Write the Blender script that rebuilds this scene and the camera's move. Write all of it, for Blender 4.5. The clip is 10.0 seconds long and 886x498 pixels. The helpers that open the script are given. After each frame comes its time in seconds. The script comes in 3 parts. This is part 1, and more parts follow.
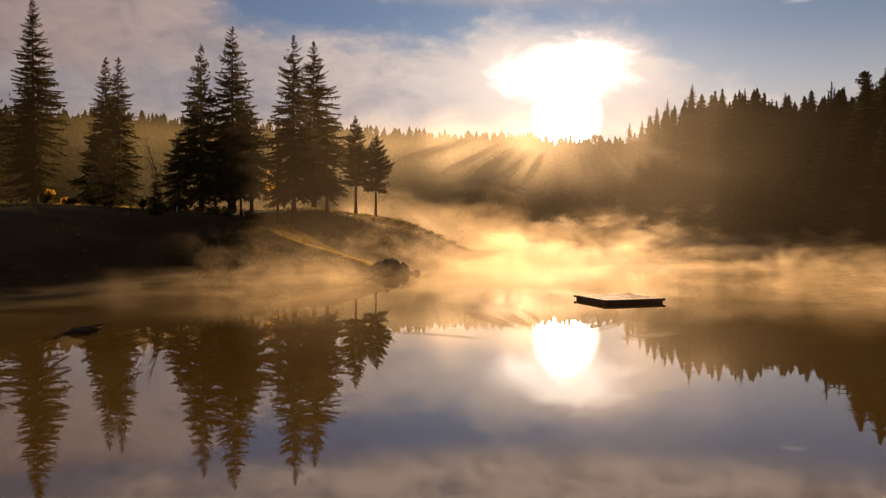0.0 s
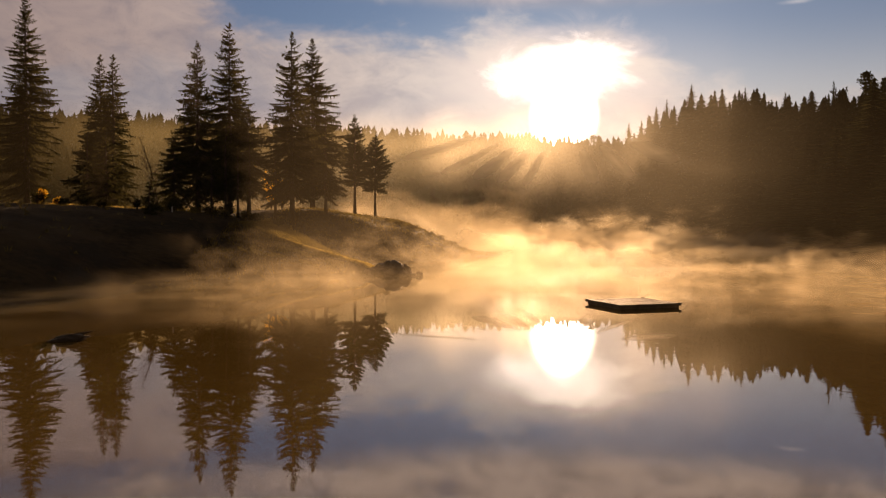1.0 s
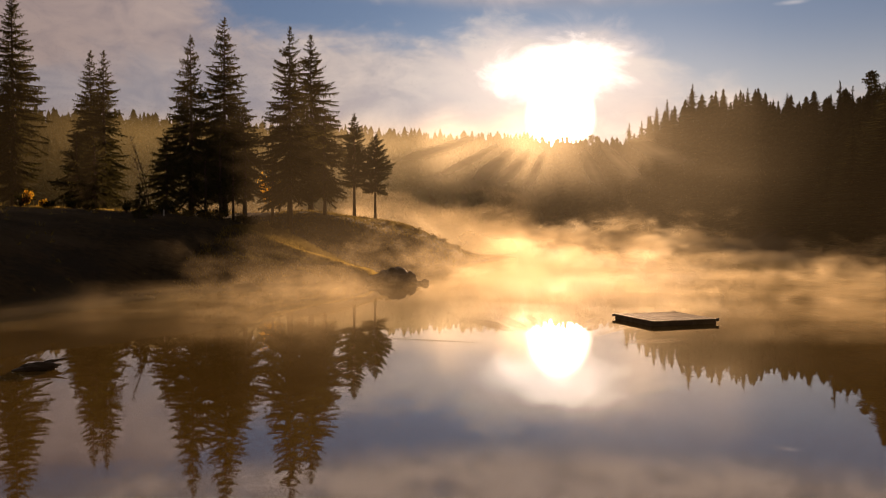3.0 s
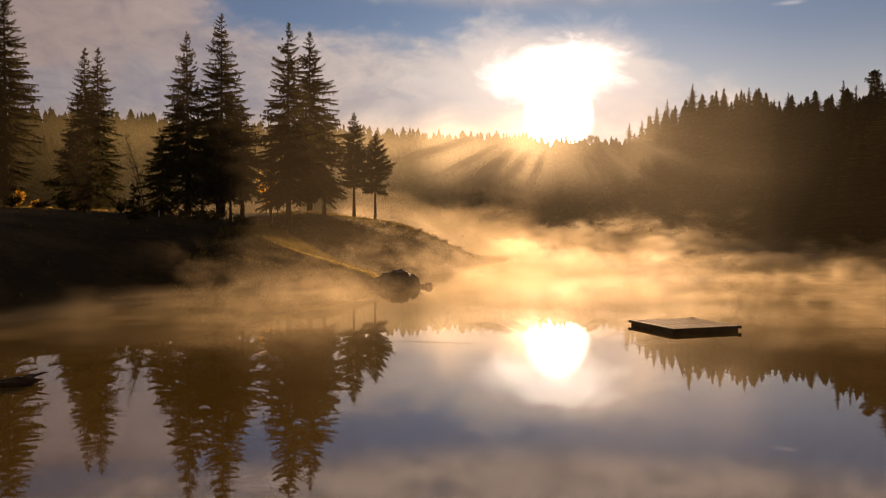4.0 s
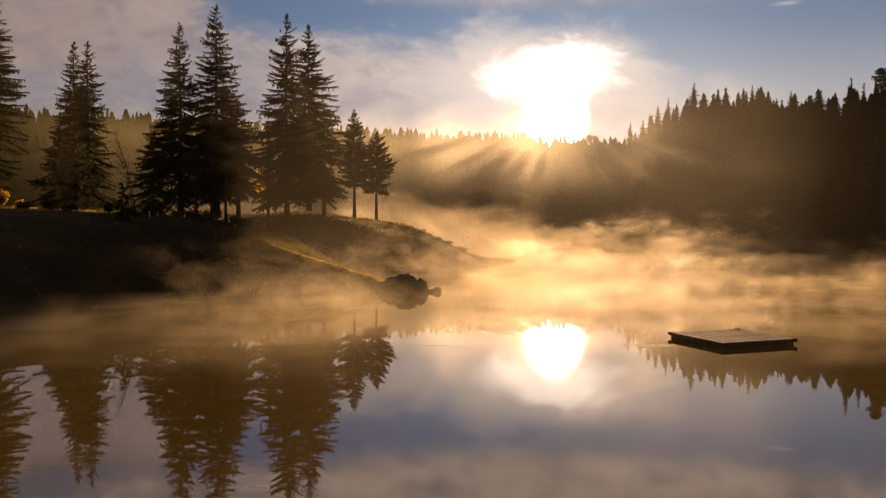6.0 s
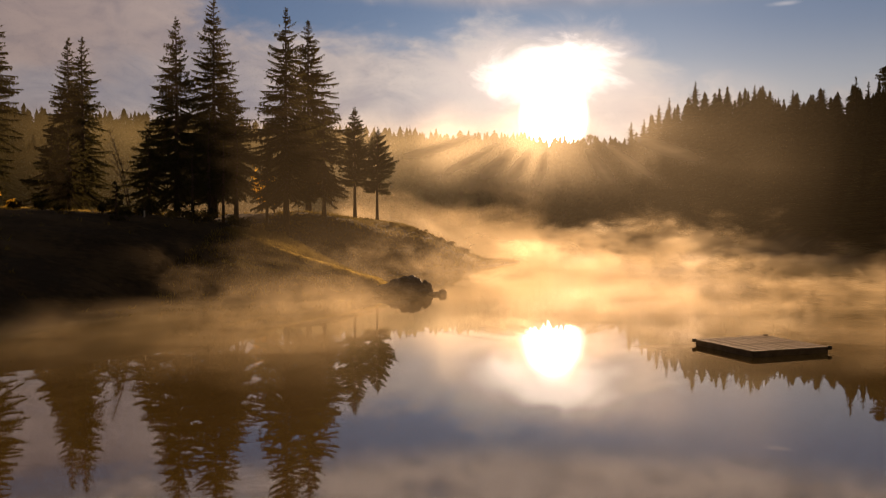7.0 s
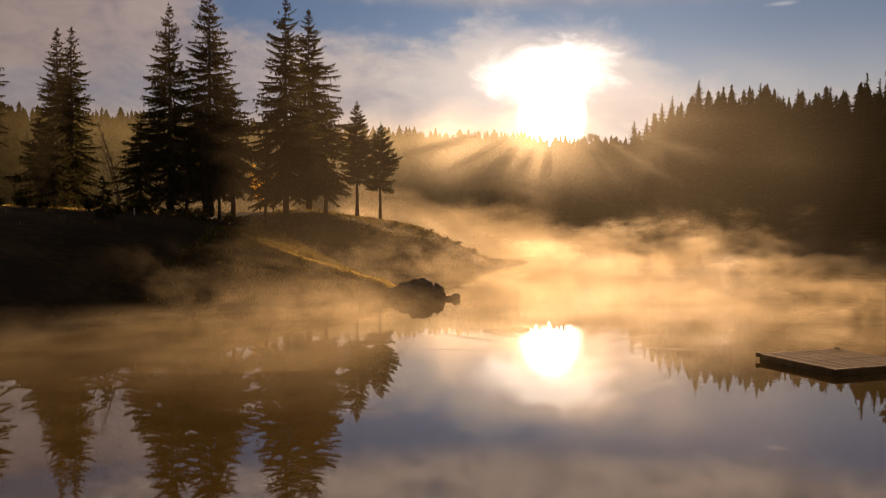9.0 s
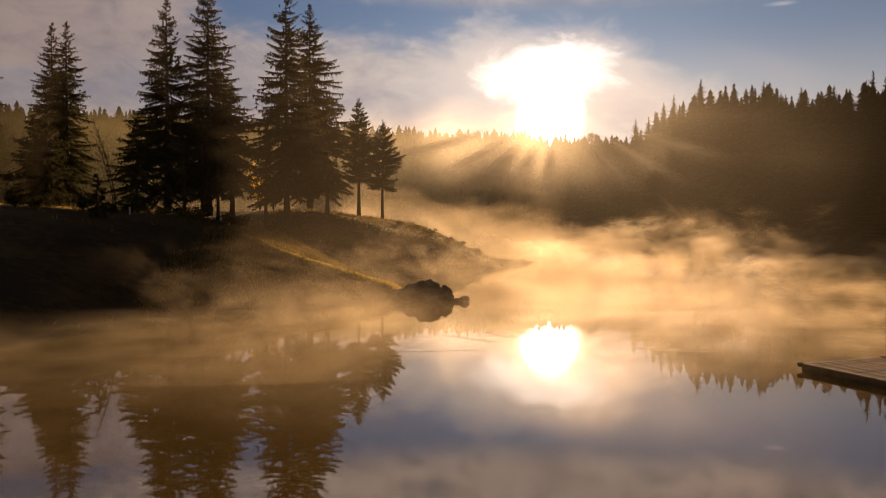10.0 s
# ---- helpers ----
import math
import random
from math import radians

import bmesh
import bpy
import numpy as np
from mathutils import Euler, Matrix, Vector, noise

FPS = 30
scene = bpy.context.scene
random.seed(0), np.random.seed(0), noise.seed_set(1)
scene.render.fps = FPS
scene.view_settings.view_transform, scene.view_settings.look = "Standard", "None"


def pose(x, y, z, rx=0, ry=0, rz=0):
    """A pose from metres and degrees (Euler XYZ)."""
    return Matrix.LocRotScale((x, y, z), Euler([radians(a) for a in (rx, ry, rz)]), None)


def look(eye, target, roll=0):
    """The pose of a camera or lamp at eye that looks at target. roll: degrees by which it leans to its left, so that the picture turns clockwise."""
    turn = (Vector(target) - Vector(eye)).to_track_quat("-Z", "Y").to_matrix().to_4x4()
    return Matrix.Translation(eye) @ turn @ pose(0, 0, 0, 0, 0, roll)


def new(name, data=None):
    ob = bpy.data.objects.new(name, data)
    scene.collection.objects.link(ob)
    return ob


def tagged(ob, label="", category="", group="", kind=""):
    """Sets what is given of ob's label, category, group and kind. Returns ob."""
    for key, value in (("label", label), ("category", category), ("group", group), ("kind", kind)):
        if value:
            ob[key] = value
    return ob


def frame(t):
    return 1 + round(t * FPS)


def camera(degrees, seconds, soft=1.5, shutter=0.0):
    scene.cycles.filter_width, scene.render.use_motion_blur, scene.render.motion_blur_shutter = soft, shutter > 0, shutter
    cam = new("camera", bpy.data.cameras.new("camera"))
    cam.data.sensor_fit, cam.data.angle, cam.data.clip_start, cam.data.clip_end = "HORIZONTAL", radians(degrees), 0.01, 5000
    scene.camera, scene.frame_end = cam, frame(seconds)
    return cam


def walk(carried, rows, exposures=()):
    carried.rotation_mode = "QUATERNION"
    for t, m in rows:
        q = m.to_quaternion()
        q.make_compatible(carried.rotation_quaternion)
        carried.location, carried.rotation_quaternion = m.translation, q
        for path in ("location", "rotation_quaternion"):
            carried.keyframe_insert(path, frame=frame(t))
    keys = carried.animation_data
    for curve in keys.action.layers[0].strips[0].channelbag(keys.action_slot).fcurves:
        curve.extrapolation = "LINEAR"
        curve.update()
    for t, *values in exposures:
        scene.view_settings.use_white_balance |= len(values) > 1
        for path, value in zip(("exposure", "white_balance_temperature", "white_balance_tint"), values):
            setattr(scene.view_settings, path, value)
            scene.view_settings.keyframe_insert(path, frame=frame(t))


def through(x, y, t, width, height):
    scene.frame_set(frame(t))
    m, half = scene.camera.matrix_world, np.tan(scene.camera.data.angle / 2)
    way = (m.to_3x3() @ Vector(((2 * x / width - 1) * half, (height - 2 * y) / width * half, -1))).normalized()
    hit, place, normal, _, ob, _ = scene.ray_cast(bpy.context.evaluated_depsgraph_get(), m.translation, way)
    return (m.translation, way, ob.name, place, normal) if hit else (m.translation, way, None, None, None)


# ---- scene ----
cam = camera(58.1, 10.0, 1.1)
# seconds, x, y, z, yaw, pitch, roll
ROWS = [
    (0, -0.000, -0.000, 3.600, -0.000, -1.712, -0.127),
    (0.5, -0.227, 0.853, 3.601, -0.108, -1.687, -0.150),
    (1, -0.405, 1.630, 3.628, -0.196, -1.676, -0.176),
    (1.5, -0.594, 2.423, 3.700, -0.273, -1.676, -0.194),
    (2, -0.778, 3.251, 3.818, -0.341, -1.680, -0.213),
    (2.5, -0.964, 4.005, 3.886, -0.404, -1.674, -0.217),
    (4, -1.520, 6.478, 4.019, -0.605, -1.653, -0.213),
    (4.5, -1.694, 7.260, 3.994, -0.665, -1.635, -0.199),
    (5, -1.907, 8.127, 3.988, -0.718, -1.621, -0.176),
    (5.5, -2.094, 9.001, 4.029, -0.779, -1.615, -0.156),
    (7, -2.642, 11.601, 4.061, -0.923, -1.612, -0.137),
    (7.5, -2.828, 12.533, 4.043, -0.966, -1.615, -0.138),
    (8, -3.034, 13.385, 4.018, -1.004, -1.612, -0.135),
    (8.5, -3.228, 14.281, 3.981, -1.030, -1.611, -0.133),
    (9, -3.423, 15.217, 3.985, -1.053, -1.615, -0.141),
    (9.5, -3.659, 16.175, 3.988, -1.078, -1.621, -0.150),
    (10, -3.883, 17.015, 3.963, -1.128, -1.621, -0.149),
]
walk(cam, [(t, pose(x, y, z, 90 + pitch, roll, yaw)) for t, x, y, z, yaw, pitch, roll in ROWS],
     [(0.0, 0.23, 7450, 13), (10.0, 0.02, 7250, 12)])

# ---- world, sun, exposure ----
SUN_AZ, SUN_EL = 0.156, 0.150          # radians right of +y, above the horizon


class Nodes:
    """Short calls for building a node tree."""

    def __init__(self, tree):
        self.t = tree
        tree.nodes.clear()

    def add(self, kind, ins=(), **props):
        n = self.t.nodes.new(kind)
        for k, v in props.items():
            setattr(n, k, v)
        for k, v in dict(ins).items():
            self.put(n.inputs[k], v)
        return n

    def put(self, socket, v):
        if isinstance(v, bpy.types.NodeSocket):
            self.t.links.new(v, socket)
        else:
            socket.default_value = v

    def m(self, op, a, b=0.0, c=0.0, clamp=False):
        n = self.add("ShaderNodeMath", {0: a, 1: b, 2: c}, operation=op, use_clamp=clamp)
        return n.outputs[0]

    def ramp(self, v, lo, hi, a=0.0, b=1.0):
        n = self.add("ShaderNodeMapRange", {0: v, 1: lo, 2: hi, 3: a, 4: b}, interpolation_type="SMOOTHSTEP")
        return n.outputs[0]

    def mix(self, f, a, b):
        n = self.add("ShaderNodeMix", {0: f, 6: a, 7: b}, data_type="RGBA")
        return n.outputs[2]

    def scale(self, v, s):
        return self.add("ShaderNodeVectorMath", {0: v, 1: s}, operation="MULTIPLY").outputs[0]

    def noise(self, v, s, detail=4.0, rough=0.55, distort=0.0):
        n = self.add("ShaderNodeTexNoise", {"Vector": v, "Scale": s, "Detail": detail, "Roughness": rough, "Distortion": distort})
        return n.outputs["Fac"]

    def bump(self, height, strength, distance):
        return self.add("ShaderNodeBump", {"Height": height, "Strength": strength, "Distance": distance}).outputs[0]


def build_world():
    w = bpy.data.worlds.new("morning_sky")
    w.use_nodes = True
    scene.world = w
    n = Nodes(w.node_tree)
    d = n.add("ShaderNodeTexCoord").outputs["Generated"]
    sep = n.add("ShaderNodeSeparateXYZ", {0: d})
    x, y, z = sep.outputs
    az = n.m("ARCTAN2", x, y)
    sky = n.add("ShaderNodeTexSky", sky_type="NISHITA", sun_disc=False, sun_elevation=SUN_EL, sun_rotation=SUN_AZ, dust_density=0.2, ozone_density=3.0)
    blue = n.scale(sky.outputs[0], (0.033, 0.043, 0.060))
    blue = n.mix(n.ramp(az, -0.02, 0.34, 0.14, 0.30), blue, (0.38, 0.39, 0.44, 1))
    blue = n.mix(n.ramp(z, 0.25, 0.11, 0.0, 0.75), blue, (0.50, 0.49, 0.50, 1))
    # drifting cloud fields
    soft = n.noise(n.scale(d, (1.0, 1.0, 2.2)), 5.0, 6.0, 0.58, 0.4)
    fine = n.noise(n.scale(d, (1.0, 1.0, 1.8)), 16.0, 6.0, 0.6, 0.5)
    wob = n.m("ADD", n.m("MULTIPLY", n.m("SUBTRACT", soft, 0.5), 0.16), n.m("MULTIPLY", n.m("SUBTRACT", fine, 0.5), 0.05))
    edge = n.m("ADD", n.m("ADD", 0.230, n.ramp(az, -0.18, -0.37, 0.0, 0.070)), n.ramp(az, 0.18, 0.34, 0.0, -0.085))
    bank = n.ramp(n.m("SUBTRACT", n.m("ADD", edge, wob), z), -0.022, 0.03)
    high = n.m("MULTIPLY", n.ramp(soft, 0.36, 0.60, 0.55, 1.0), n.ramp(n.m("ADD", z, n.ramp(az, -0.12, 0.10, 0.0, 0.012)), 0.262, 0.304))
    near = n.ramp(n.m("ABSOLUTE", n.m("SUBTRACT", az, SUN_AZ)), 0.05, 0.62, 1.0, 0.0)
    pale = n.mix(near, (0.36, 0.30, 0.305, 1), (0.59, 0.565, 0.57, 1))
    low = n.m("MULTIPLY", n.ramp(az, -0.02, -0.30), n.ramp(n.m("ADD", z, n.m("MULTIPLY", n.m("SUBTRACT", soft, 0.5), 0.25)), 0.21, 0.13))
    pale = n.mix(n.m("MULTIPLY", low, 0.75), pale, (0.35, 0.35, 0.40, 1))
    shade = n.mix(n.ramp(n.m("ADD", n.m("MULTIPLY", fine, 0.5), n.m("MULTIPLY", soft, 0.5)), 0.36, 0.62), (0.70, 0.70, 0.77, 1), (1.14, 1.08, 1.03, 1))
    pale = n.add("ShaderNodeMix", {0: 1.0, 6: pale, 7: shade}, data_type="RGBA", blend_type="MULTIPLY").outputs[2]
    col = n.mix(n.m("MULTIPLY", bank, 0.9), blue, pale)
    col = n.mix(n.m("MULTIPLY", high, 0.9), col, n.mix(n.ramp(n.m("ADD", n.m("MULTIPLY", fine, 0.6), n.m("MULTIPLY", soft, 0.4)), 0.38, 0.62), (0.33, 0.285, 0.28, 1), (0.70, 0.57, 0.51, 1)))

    def blob(a, e, wa, we, lo, hi, jag):
        u = n.m("DIVIDE", n.m("SUBTRACT", az, a), wa)
        v = n.m("DIVIDE", n.m("SUBTRACT", z, e), we)
        r = n.m("SQRT", n.m("ADD", n.m("MULTIPLY", u, u), n.m("MULTIPLY", v, v)))
        r = n.m("ADD", r, n.m("MULTIPLY", n.m("SUBTRACT", fine, 0.5), jag))
        return n.ramp(r, hi, lo, 0.0, 1.0)

    def plus(a, f, c):
        k = n.add("ShaderNodeVectorMath", {0: c, 3: f}, operation="SCALE").outputs[0]
        return n.add("ShaderNodeVectorMath", {0: a, 1: k}, operation="ADD").outputs[0]

    # the sky is brightest round the sun and dim on the far side
    toward = n.add("ShaderNodeVectorMath", {0: d, 1: (math.sin(SUN_AZ), math.cos(SUN_AZ), 0.15)}, operation="DOT_PRODUCT").outputs["Value"]
    dim = n.m("ADD", 0.09, n.m("MULTIPLY", 0.91, n.m("POWER", n.m("MULTIPLY", n.m("ADD", toward, 1.0), 0.5, clamp=True), 3.0)))
    col = n.add("ShaderNodeVectorMath", {0: col, 3: dim}, operation="SCALE").outputs[0]
    # the cloud lit through by the sun, the sun's aureole and the sun behind thin cloud
    col = n.mix(n.m("MULTIPLY", blob(0.132, 0.184, 0.122, 0.058, 0.25, 1.35, 1.5), 0.72), col, (0.86, 0.73, 0.69, 1))
    col = n.mix(blob(0.144, 0.187, 0.086, 0.041, 0.40, 1.15, 1.3), col, (1.80, 1.60, 1.50, 1))
    col = plus(col, blob(0.150, 0.150, 0.34, 0.17, 0.0, 1.0, 0.0), (0.085, 0.075, 0.07))
    col = plus(col, blob(SUN_AZ - 0.002, 0.146, 0.035, 0.056, 0.15, 1.0, 0.3), (2.8, 2.45, 2.1))
    col = plus(col, blob(SUN_AZ - 0.003, 0.134, 0.046, 0.054, 0.0, 1.0, 0.0), (20.0, 17.6, 15.2))
    # a thin wisp high up
    col = n.mix(n.m("MULTIPLY", blob(0.418, 0.2485, 0.024, 0.0040, 0.0, 1.0, 1.1), 0.4), col, (0.66, 0.64, 0.68, 1))
    bg = n.add("ShaderNodeBackground", {0: col, 1: 1.0})
    n.add("ShaderNodeOutputWorld", {0: bg.outputs[0]})


build_world()
sun = new("sun", bpy.data.lights.new("sun", "SUN"))
sun.data.energy, sun.data.angle, sun.data.color = 6.7, radians(1.8), (1.0, 0.64, 0.39)
SUN_WAY = Vector((math.sin(SUN_AZ) * math.cos(SUN_EL), math.cos(SUN_AZ) * math.cos(SUN_EL), math.sin(SUN_EL)))
sun.matrix_world = look(SUN_WAY * 100, (0, 0, 0))
scene.view_settings.exposure = 0.0
scene.cycles.transparent_max_bounces = 48


# ---- materials ----
def material(name):
    m = bpy.data.materials.new(name)
    m.use_nodes = True
    return m, Nodes(m.node_tree)


def surface(n, colour, rough, normal=None, **more):
    ins = {"Base Color": colour, "Roughness": rough}
    if normal is not None:
        ins["Normal"] = normal
    ins.update(more)
    b = n.add("ShaderNodeBsdfPrincipled", ins)
    n.add("ShaderNodeOutputMaterial", {0: b.outputs[0]})
    return b


def place(n):
    return n.add("ShaderNodeTexCoord").outputs["Object"]


def mottled(name, dark, light, scale=3.0, rough=0.8, bump=0.3, depth=0.02, fine=9.0, stretch=(1, 1, 1)):
    m, n = material(name)
    p = n.scale(place(n), stretch)
    a, b = n.noise(p, scale, 5.0), n.noise(p, scale * fine, 3.0)
    f = n.ramp(n.m("ADD", n.m("MULTIPLY", a, 0.65), n.m("MULTIPLY", b, 0.35)), 0.34, 0.66)
    surface(n, n.mix(f, (*dark, 1), (*light, 1)), rough, n.bump(n.m("ADD", a, b), bump, depth))
    return m


def foliage(name, dark, light, through=0.25):
    m, n = material(name)
    rnd = n.add("ShaderNodeNewGeometry").outputs["Random Per Island"]
    p = n.noise(place(n), 0.6, 3.0)
    f = n.m("ADD", n.m("MULTIPLY", rnd, 0.6), n.m("MULTIPLY", p, 0.4), clamp=True)
    col = n.mix(f, (*dark, 1), (*light, 1))
    a = n.add("ShaderNodeBsdfDiffuse", {"Color": col, "Roughness": 0.6})
    b = n.add("ShaderNodeBsdfTranslucent", {"Color": col})
    mix = n.add("ShaderNodeMixShader", {0: through, 1: a.outputs[0], 2: b.outputs[0]})
    n.add("ShaderNodeOutputMaterial", {0: mix.outputs[0]})
    return m


def soil():
    m, n = material("bank_turf")
    p = place(n)
    a, b, c = n.noise(p, 0.22, 5.0), n.noise(p, 2.2, 5.0), n.noise(p, 14.0, 3.0)
    f = n.ramp(n.m("ADD", n.m("MULTIPLY", a, 0.6), n.m("MULTIPLY", b, 0.4)), 0.38, 0.62)
    col = n.mix(f, (0.013, 0.009, 0.004, 1), (0.042, 0.028, 0.011, 1))
    col = n.mix(n.ramp(c, 0.5, 0.75, 0.0, 0.5), col, (0.060, 0.041, 0.016, 1))
    z = n.add("ShaderNodeSeparateXYZ", {0: p}).outputs[2]
    wet = n.ramp(n.m("ADD", z, n.m("MULTIPLY", b, 0.5)), 0.35, 0.9, 1.0, 0.0)
    col = n.mix(wet, col, (0.035, 0.026, 0.018, 1))
    surface(n, col, 0.9, n.bump(n.m("ADD", b, c), 0.6, 0.12), **{"Specular IOR Level": 0.08})
    return m


def lake_water():
    m, n = material("lake_water")
    p = place(n)
    swell = n.noise(n.scale(p, (0.35, 1.0, 1.0)), 0.9, 3.0, 0.5)
    fine = n.noise(n.scale(p, (0.5, 1.3, 1.0)), 4.0, 2.0, 0.5)
    h = n.m("ADD", n.m("MULTIPLY", swell, 0.8), n.m("MULTIPLY", fine, 0.2))
    surface(n, (0.116, 0.072, 0.018, 1), 0.0, n.bump(h, 0.0022, 0.05), **{"IOR": 2.5})
    return m


def weathered_bars():
    """Grey-brown deck timber: each bar its own tone, with grain, pale worn streaks and damp spots."""
    m, n = material("deck_board")
    p = place(n)
    rnd = n.add("ShaderNodeObjectInfo").outputs["Random"]
    grain, blot = n.noise(n.scale(p, (9, 1, 1)), 5.0, 5.0), n.noise(p, 1.7, 4.0)
    f = n.m("ADD", n.m("MULTIPLY", rnd, 0.35), n.m("MULTIPLY", grain, 0.65))
    col = n.mix(n.ramp(f, 0.15, 0.85), (0.17, 0.125, 0.085, 1), (0.62, 0.50, 0.37, 1))
    col = n.mix(n.ramp(blot, 0.52, 0.66, 0.0, 0.6), col, (0.13, 0.095, 0.065, 1))
    surface(n, col, 0.72, n.bump(grain, 0.4, 0.005))
    return m


# Warm sunlight put into the base colour of white mist.
SUN_TINT = (0.96, 0.80, 0.52)
SUN_FACING = (-SUN_WAY.x, -SUN_WAY.y, -SUN_WAY.z)


def vapour(name, density, freq, stretch, low, high, base, top, hue=(0.93, 0.93, 0.93), ahead=0.0, lobe=0.6, level=False, core=0.0, glow=(1, 0.93, 0.74)):
    """Thin vapour: lit through by the light behind it. base, top: heights between which it thins out."""
    m, n = material(name)
    p = place(n)
    x, y, z = n.add("ShaderNodeSeparateXYZ", {0: p}).outputs
    q = n.scale(p, stretch)
    a = n.noise(q, freq, 7.0, 0.60, 0.45)
    b = n.noise(q, freq * 0.23, 3.0, 0.5, 0.3)
    f = n.m("ADD", n.m("MULTIPLY", a, 0.62), n.m("MULTIPLY", b, 0.38))
    if top:
        rise = n.m("SUBTRACT", z, n.m("MULTIPLY", n.m("SUBTRACT", b, 0.5), top * 2.2))
        f = n.m("SUBTRACT", f, n.ramp(rise, base, top, 0.0, 0.26))
    f = n.ramp(f, low, high, 0.0, density)
    f = n.m("MULTIPLY", f, n.add("ShaderNodeAttribute", attribute_name="thickness").outputs["Fac"])
    lit = n.add("ShaderNodeBsdfTranslucent", {"Color": (*hue, 1), "Normal": SUN_FACING})
    if level:
        lit = n.add("ShaderNodeBsdfDiffuse", {"Color": (*hue, 1), "Normal": tuple(SUN_WAY)})
    clear = n.add("ShaderNodeBsdfTransparent")
    drops = lit
    if ahead:
        glint = n.add("ShaderNodeBsdfRefraction", {"Color": (*glow, 1), "Roughness": lobe, "IOR": 1.5, "Normal": SUN_FACING}, distribution="GGX")
        drops = n.add("ShaderNodeMixShader", {0: ahead, 1: lit.outputs[0], 2: glint.outputs[0]})
    if core:
        tight = n.add("ShaderNodeBsdfRefraction", {"Color": (*glow, 1), "Roughness": 0.40, "IOR": 1.5, "Normal": SUN_FACING}, distribution="GGX")
        drops = n.add("ShaderNodeMixShader", {0: core, 1: drops.outputs[0], 2: tight.outputs[0]})
    mix = n.add("ShaderNodeMixShader", {0: f, 1: clear.outputs[0], 2: drops.outputs[0]})
    n.add("ShaderNodeOutputMaterial", {0: mix.outputs[0]})
    return m


TURF = soil()
WATER = lake_water()
NEEDLES = foliage("spruce_needles", (0.045, 0.046, 0.018), (0.120, 0.105, 0.040), 0.3)
PINE_NEEDLES = foliage("pine_needles", (0.025, 0.036, 0.016), (0.075, 0.080, 0.030))
FAR_NEEDLES = foliage("forest_needles", (0.038, 0.044, 0.020), (0.100, 0.095, 0.042), 0.2)
GOLD_LEAF = foliage("yellow_leaves", (0.48, 0.27, 0.025), (0.76, 0.50, 0.06), 0.75)
GRASS = foliage("dry_grass", (0.05, 0.040, 0.012), (0.31, 0.235, 0.065), 0.55)
# Paler and golder than the dry grass, to paint sunlit streaks.
TURF_GOLD = foliage("sun_painted_turf", (0.30, 0.22, 0.055), (0.56, 0.43, 0.13), 0.7)
BARK = mottled("bark", (0.045, 0.030, 0.020), (0.13, 0.09, 0.06), 4.0, 0.9, 0.7, 0.03, 6.0, (1, 1, 0.25))
STONE = mottled("wet_rock", (0.055, 0.042, 0.029), (0.22, 0.17, 0.12), 1.4, 0.75, 0.7, 0.08)
DECK = weathered_bars()
FASCIA = mottled("dark_raft_timber", (0.07, 0.048, 0.034), (0.17, 0.12, 0.085), 3.0, 0.7, 0.4, 0.006)
RUBBER = mottled("black_rubber", (0.012, 0.011, 0.010), (0.03, 0.028, 0.026), 8.0, 0.55, 0.2, 0.003)
LOG_WOOD = mottled("waterlogged_wood", (0.03, 0.022, 0.015), (0.09, 0.066, 0.046), 3.0, 0.6, 0.6, 0.02)


# ---- building helpers ----
def mesh_of(name, verts, faces, mat, smooth=False):
    me = bpy.data.meshes.new(name)
    me.from_pydata([tuple(v) for v in verts] if not isinstance(verts, np.ndarray) else verts.tolist(), [], faces if isinstance(faces, list) else faces.tolist())
    me.materials.append(mat)
    if smooth:
        me.polygons.foreach_set("use_smooth", [True] * len(me.polygons))
    me.update()
    return me


def thing(name, where, label, category, group="", kind=""):
    ob = new(name)
    ob.empty_display_size = 0.3
    ob.matrix_basis = where
    return tagged(ob, label, category, group, kind)


def child(name, me, parent, label="", at=None):
    ob = new(name, me)
    ob.parent = parent
    if at is not None:
        ob.matrix_basis = at
    return tagged(ob, label)


def part(name, bm, mat, parent, label="", at=None, smooth=False):
    me = bpy.data.meshes.new(name)
    bm.to_mesh(me)
    bm.free()
    me.materials.append(mat)
    if smooth:
        me.polygons.foreach_set("use_smooth", [True] * len(me.polygons))
    return child(name, me, parent, label, at)


def box(sx, sy, sz, at=(0, 0, 0), bevel=0.0):
    bm = bmesh.new()
    bmesh.ops.create_cube(bm, size=1, matrix=Matrix.Translation(at) @ Matrix.Diagonal((sx, sy, sz, 1)))
    if bevel:
        bmesh.ops.bevel(bm, geom=bm.edges[:], offset=bevel, segments=2, affect="EDGES")
    return bm


def tube(points, radii, sides=8):
    """A tapered, bent tube as vertices and faces."""
    v, f = [], []
    for k, (p, r) in enumerate(zip(points, radii)):
        for s in range(sides):
            a = 2 * math.pi * s / sides
            v.append((p[0] + r * math.cos(a), p[1] + r * math.sin(a), p[2]))
        if k:
            o = (k - 1) * sides
            for s in range(sides):
                t = (s + 1) % sides
                f.append((o + s, o + t, o + sides + t, o + sides + s))
    f.append(tuple(range(sides))[::-1])
    f.append(tuple(range(len(v) - sides, len(v))))
    return v, f


